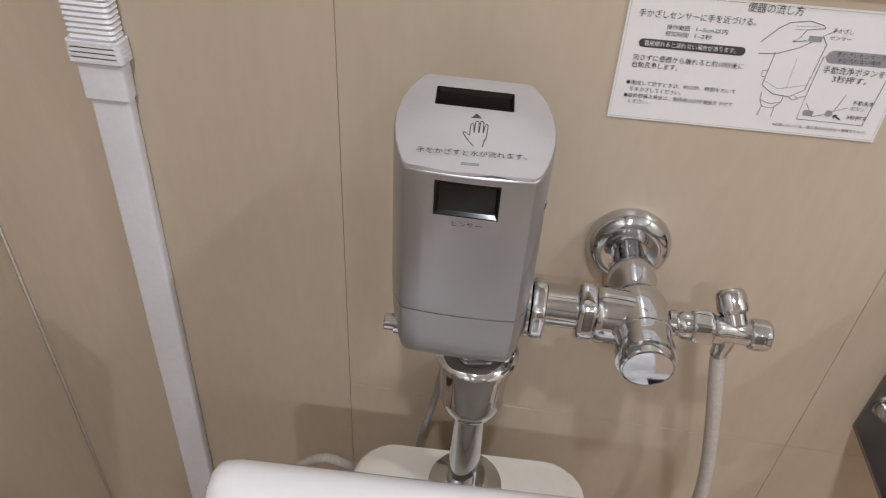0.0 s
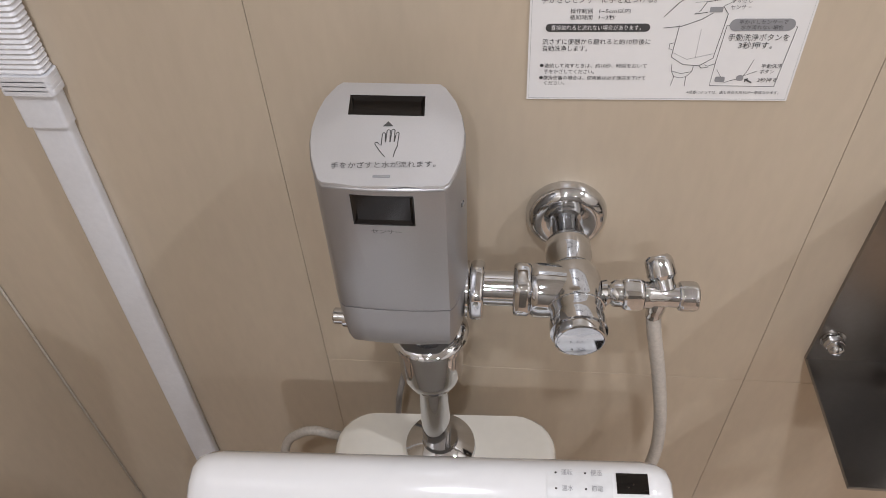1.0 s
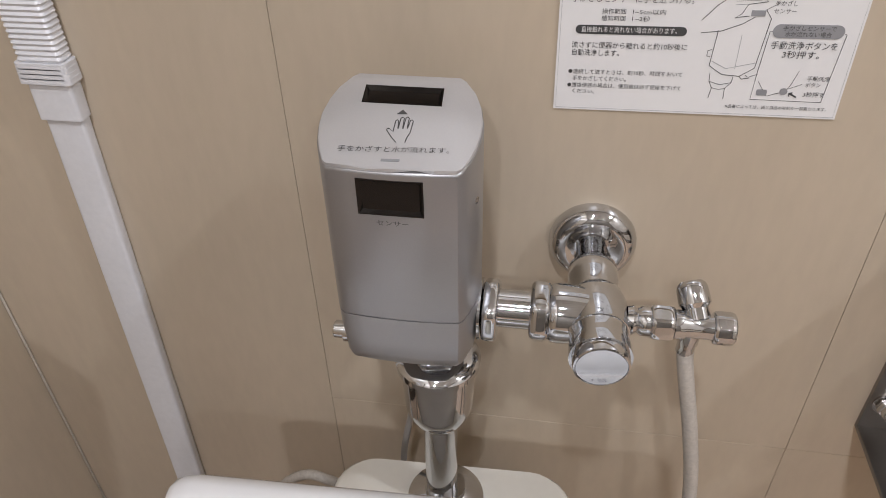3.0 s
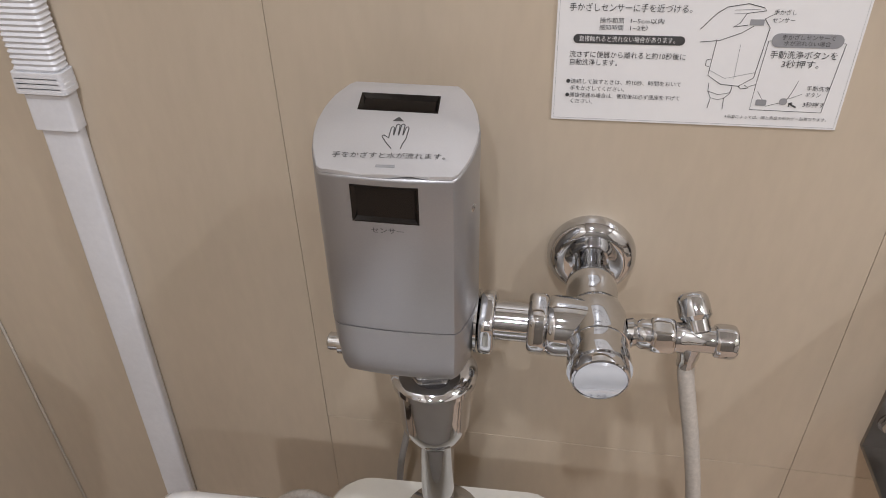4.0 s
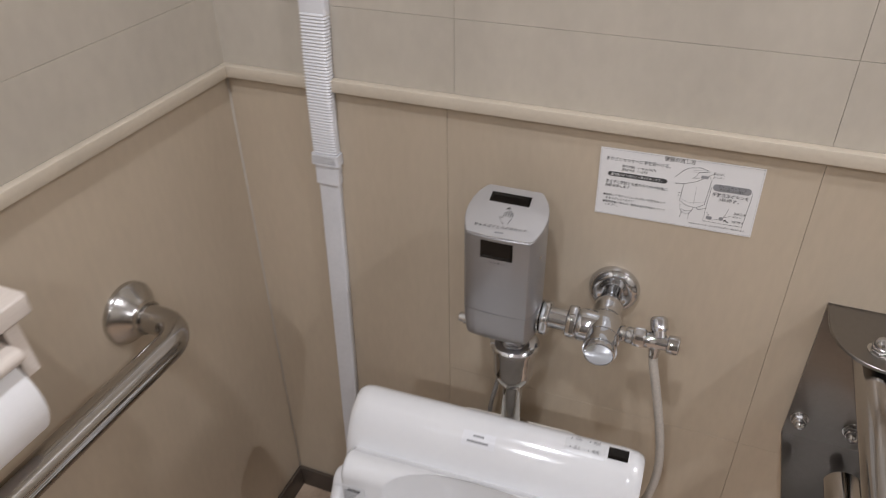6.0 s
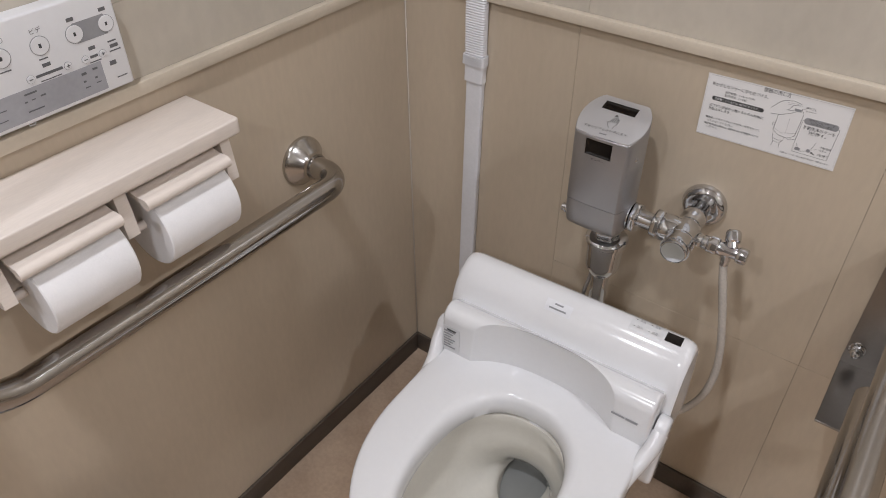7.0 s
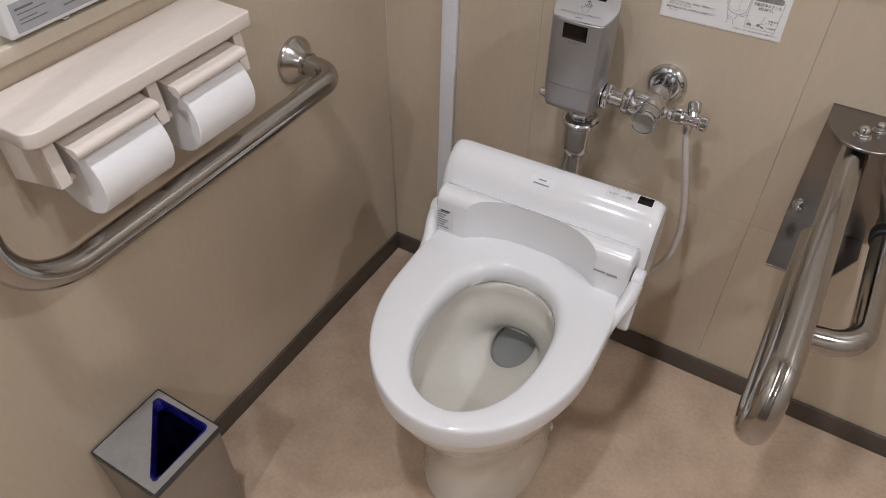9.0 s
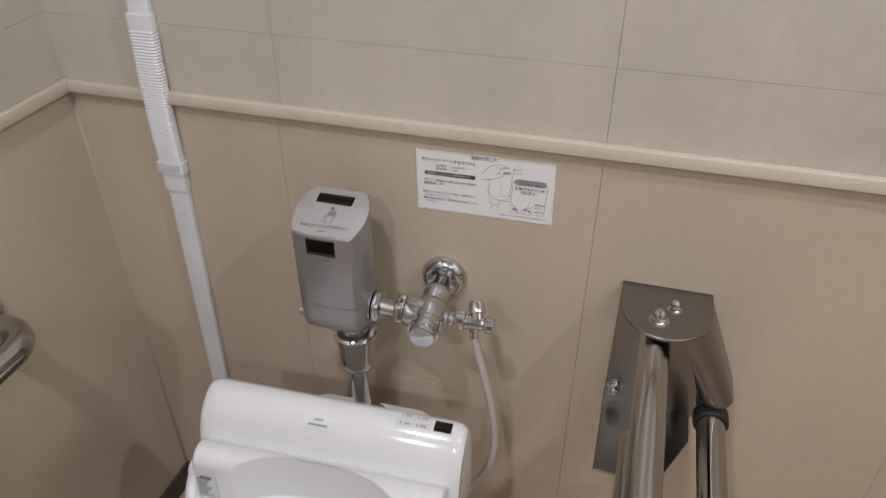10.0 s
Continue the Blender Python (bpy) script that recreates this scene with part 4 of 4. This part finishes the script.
# ---- paper holder with shelf ----
def paper_holder():
    ob = thing("paper_holder", "cream double toilet paper holder with a shelf top", "paper holder", (0.0, -0.64, 0.78))
    out = [(0.0, -0.464), (0.0, -0.815)] + [(0.1065 - 0.02 + 0.02 * math.cos(radians(a)), -0.795 + 0.02 * math.sin(radians(a))) for a in range(-90, 1, 15)] + [(0.1065 - 0.006 + 0.006 * math.cos(radians(a)), -0.470 + 0.006 * math.sin(radians(a))) for a in range(0, 91, 15)]
    part("shelf_top", prism(out, 0.850, 0.871, 0.0025, 3), CREAM, ob)
    part("back_plate", box(0.0, 0.012, -0.794, -0.480, 0.775, 0.8495, 0.002), CREAM, ob)
    for y0, y1 in ((-0.797, -0.782), (-0.646, -0.630), (-0.492, -0.477)):
        out = [(0.0, 0.850), (0.092, 0.850), (0.096, 0.820), (0.099, 0.786), (0.0, 0.762)]
        bm = loft([[(px, y, pz) for px, pz in out] for y in (y0, y1)])
        part("bracket_arm", bm, CREAM, ob)
    part("front_rail", box(0.080, 0.090, -0.782, -0.492, 0.838, 0.8505, 0.002), CREAM, ob)
    for y0, y1 in ((-0.776, -0.654), (-0.622, -0.499)):
        pr = [(0.030, 0.842), (0.070, 0.839), (0.100, 0.834)] + [(0.1135 + 0.0075 * math.cos(radians(a)), 0.8275 + 0.0075 * math.sin(radians(a))) for a in range(100, -171, -30)] + [(0.100, 0.828), (0.070, 0.833), (0.030, 0.837)]
        bm = loft([[(px, y, pz) for px, pz in pr] for y in (y0, y0 + 0.002, y1 - 0.002, y1)])
        part("cover_flap", bm, CREAM, ob, "cream lift-up cover with a rolled lip")
        ym = (y0 + y1) / 2
        part("spindle", lathe([(0, 0), (0.006, 0), (0.006, y1 - y0 + 0.006), (0, y1 - y0 + 0.006)], (0.072, y0 - 0.003, 0.776), (0, 1, 0), 16), CREAM, ob)
    return ob


def toilet_roll(y0, y1, r):
    ob = thing("toilet_roll", "nearly full white toilet paper roll", "toilet roll", (0.072, (y0 + y1) / 2, 0.770), group="toilet rolls in the holder")
    c = (0.074, y0, 0.771)
    L = y1 - y0
    part("paper", lathe([(0.0, 0.0006), (0.02, 0.0003), (r - 0.0015, 0), (r, 0.0015), (r, L - 0.0015), (r - 0.0015, L), (0.0, L)], c, (0, 1, 0), 56), TISSUE, ob)
    arcs = [(c[0] + (r + 0.0007) * math.cos(radians(a)), c[2] + (r + 0.0007) * math.sin(radians(a))) for a in range(130, 57, -6)]
    tail = arcs + [(px - 0.0006, pz - 0.0005) for px, pz in arcs[::-1]]
    part("loose_sheet", loft([[(px, y, pz) for px, pz in tail] for y in (y0 + 0.0015, y1 - 0.0015)]), TISSUE, ob, "loose end of the paper under the cover")
    return ob


paper_holder()
toilet_roll(-0.764, -0.656, 0.053)
toilet_roll(-0.610, -0.502, 0.053)


# ---- wall remote of the washing seat ----
def remote():
    ob = thing("wall_remote", "white wall remote with round buttons and a grey strip", "remote control", (0.0, -0.642, 0.927))
    y0, y1, z0, z1, d = -0.743, -0.541, 0.927, 1.040, 0.024
    body = box(0.0, d, y0, y1, z0, z1, 0.003, 3)
    part("case", body, BUTTON, ob)
    def face(u0, u1, v0, v1, mat, name, r=0.0008, h=0.0006, parent=None, label=""):
        a0, a1 = y0 + u0 * (y1 - y0), y0 + u1 * (y1 - y0)
        b0, b1 = z1 - v1 * (z1 - z0), z1 - v0 * (z1 - z0)
        bm = prism(round_rect(a0, a1, b0, b1, min(r, (a1 - a0) / 2 - 1e-5, (b1 - b0) / 2 - 1e-5), 6), 0, h)
        bm.transform(Matrix(((0, 0, 1, d), (1, 0, 0, 0), (0, 1, 0, 0), (0, 0, 0, 1))))
        return part(name, bm, mat, parent or ob, label)
    def knob(u, v, r, mat=BUTTON, mark=INK, name="round_button", label=""):
        y, z = y0 + u * (y1 - y0), z1 - v * (z1 - z0)
        b = part(name, lathe([(0, 0), (r, 0), (r, 0.0008), (r * 0.95, 0.0012), (0, 0.0013)], (d, y, z), (1, 0, 0), 32), mat, ob, label)
        part("button_rim", lathe([(r, 0), (r * 1.07, 0), (r * 1.07, 0.0006), (r, 0.0006)], (d, y, z), (1, 0, 0), 32), INK_GREY, b)
        if mark:
            k = r * 0.22
            part("button_mark", box(d + 0.0012, d + 0.0016, y - k * 0.7, y + k * 0.5, z - k, z + k), mark, b)
    face(0.05, 0.83, 0.66, 0.955, PANEL_GREY, "grey_strip", 0.001, 0.0004, label="grey strip with fine print")
    knob(0.106, 0.310, 0.0102, ORANGE, INK, label="orange stop button")
    knob(0.329, 0.315, 0.0098)
    knob(0.538, 0.320, 0.0098)
    face(0.735, 0.925, 0.225, 0.425, INK_GREY, "grey_patch", 0.0012, 0.0003)
    knob(0.735, 0.325, 0.0096)
    knob(0.925, 0.325, 0.0090)
    for ua, ub, v in ((0.433, 0.645, 0.590), (0.750, 0.856, 0.595)):
        for uu, sign2 in ((ua, False), (ub, True)):
            knob(uu, v, 0.0042, BUTTON, None, "small_button")
            face(uu - 0.010, uu + 0.010, v - 0.004, v + 0.004, INK_MID, "button_mark", 0.0001, 0.0017)
            if sign2:
                face(uu - 0.0022, uu + 0.0022, v - 0.018, v + 0.018, INK_MID, "button_mark", 0.0001, 0.0018)
        face(ua + 0.030, ub - 0.030, v - 0.016, v + 0.010, INK_MID, "level_bar", 0.0002, 0.0004)
    def words(t, u, v, size, width):
        y, z = y0 + u * (y1 - y0), z1 - v * (z1 - z0)
        lettering(t, size, Matrix(((0, 0, 1, d + 0.0004), (1, 0, 0, y), (0, 1, 0, z), (0, 0, 0, 1))), INK_MID, ob, width)
    words("止", 0.106, 0.160, 0.0058, 0.0056)
    words("おしり", 0.329, 0.170, 0.0068, 0.0180)
    words("ビデ", 0.538, 0.180, 0.0066, 0.0120)
    for u0, u1, v0, v1 in ((0.715, 0.755, 0.165, 0.20), (0.905, 0.945, 0.165, 0.20), (0.30, 0.36, 0.435, 0.447), (0.51, 0.56, 0.440, 0.452), (0.08, 0.13, 0.43, 0.442), (0.515, 0.56, 0.49, 0.525),
                           (0.785, 0.825, 0.49, 0.525), (0.905, 0.955, 0.50, 0.515), (0.91, 0.96, 0.54, 0.575), (0.90, 0.97, 0.60, 0.612), (0.88, 0.92, 0.70, 0.745), (0.90, 0.965, 0.88, 0.892), (0.48, 0.60, 0.640, 0.650), (0.77, 0.84, 0.640, 0.650)):
        face(u0, u1, v0, v1, INK_MID, "printed_mark", 0.0002, 0.0003)
    for u0, u1, v0, v1 in ((0.075, 0.19, 0.72, 0.738), (0.08, 0.26, 0.775, 0.783), (0.08, 0.20, 0.83, 0.838), (0.08, 0.25, 0.87, 0.878), (0.37, 0.44, 0.70, 0.716), (0.36, 0.375, 0.77, 0.785), (0.40, 0.42, 0.77, 0.780), (0.45, 0.48, 0.76, 0.775),
                           (0.36, 0.45, 0.87, 0.882), (0.70, 0.73, 0.71, 0.735), (0.77, 0.80, 0.70, 0.72), (0.70, 0.715, 0.79, 0.81), (0.77, 0.785, 0.79, 0.81), (0.70, 0.73, 0.86, 0.87), (0.77, 0.80, 0.85, 0.86)):
        face(u0, u1, v0, v1, INK_MID, "printed_mark", 0.0002, 0.0007)
    part("sensor_corner", box(0.004, d + 0.0003, y0 - 0.0003, y0 + 0.012, z1 - 0.010, z1 + 0.0003, 0.001, 1), BLACK, ob, "black infrared corner window")
    part("hook", tube([(0.012, -0.672, z0), (0.014, -0.670, z0 - 0.006), (0.014, -0.664, z0 - 0.006), (0.012, -0.662, z0)], 0.001, 8), PVC, ob)
    return ob


remote()


# ---- sanitary bin ----
def bin_box():
    ob = thing("sanitary_bin", "grey square sanitary bin lined with a blue bag", "waste bin", (0.075, -0.82, 0.0))
    x0, x1, y0, y1, zt = 0.004, 0.152, -0.892, -0.745, 0.262
    sq = lambda e, z: [(px, py, z) for px, py in round_rect(x0 + e, x1 - e, y0 + e, y1 - e, 0.004, 4)]
    part("bin_body", loft([sq(0.004, 0.0), sq(0.003, 0.002), sq(0.003, zt - 0.006), sq(0.005, zt - 0.006), sq(0.005, 0.01)]), BINBODY, ob)
    part("lid_rim", loft([sq(0.001, zt - 0.012), sq(0.0, zt - 0.010), sq(0.0, zt), sq(0.003, zt + 0.001), sq(0.006, zt), sq(0.006, zt - 0.012), sq(0.001, zt - 0.012)], True, False, False), DARK, ob)
    tri = [(0.008, -0.760), (0.134, -0.757), (0.134, -0.884)]
    def inset(points, r):
        out = []
        pts = [Vector(p) for p in points]
        for i, b in enumerate(pts):
            a, c = pts[i - 1], pts[(i + 1) % 3]
            u, v = (a - b).normalized(), (c - b).normalized()
            ang = u.angle(v)
            d = r / math.tan(ang / 2)
            cc = b + (u + v).normalized() * (r / math.sin(ang / 2))
            s, e = b + u * d - cc, b + v * d - cc
            for k in range(7):
                t = k / 6
                q = (s * (1 - t) + e * t).normalized() * r
                out.append((cc.x + q.x, cc.y + q.y))
        return out
    hole = inset(tri, 0.008)
    # lid sheet with the three-cornered opening
    bm = bmesh.new()
    outer = round_rect(x0 + 0.003, x1 - 0.003, y0 + 0.003, y1 - 0.003, 0.003, 3)
    edges = []
    for loop in (outer, hole):
        vs = [bm.verts.new((px, py, zt + 0.0012)) for px, py in loop]
        edges += [bm.edges.new((vs[i], vs[(i + 1) % len(vs)])) for i in range(len(vs))]
    bmesh.ops.triangle_fill(bm, use_beauty=True, edges=edges)
    part("lid", bm, GREYLID, ob, "grey lid with a three-cornered opening", smooth=False)
    cxm, cym = sum(p[0] for p in hole) / len(hole), sum(p[1] for p in hole) / len(hole)
    rings = []
    for k, z in ((1.03, zt + 0.0024), (0.975, zt + 0.0034), (0.91, zt - 0.003), (0.86, zt - 0.014), (0.86, zt - 0.10), (0.84, zt - 0.18), (0.5, zt - 0.20), (0.05, zt - 0.203)):
        rng = random.Random(int(k * 100))
        rings.append([(cxm + (px - cxm) * k + rng.uniform(-1, 1) * 0.0012, cym + (py - cym) * k + rng.uniform(-1, 1) * 0.0012, z + rng.uniform(-1, 1) * 0.0006) for px, py in hole])
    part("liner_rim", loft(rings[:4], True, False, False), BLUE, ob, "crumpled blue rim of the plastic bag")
    # shade inside the bag is put into this darker blue
    part("liner", loft(rings[3:], True, False, True), BLUE_SHADED, ob, "inside of the blue plastic bag, coloured dark as in shade")
    return ob


bin_box()
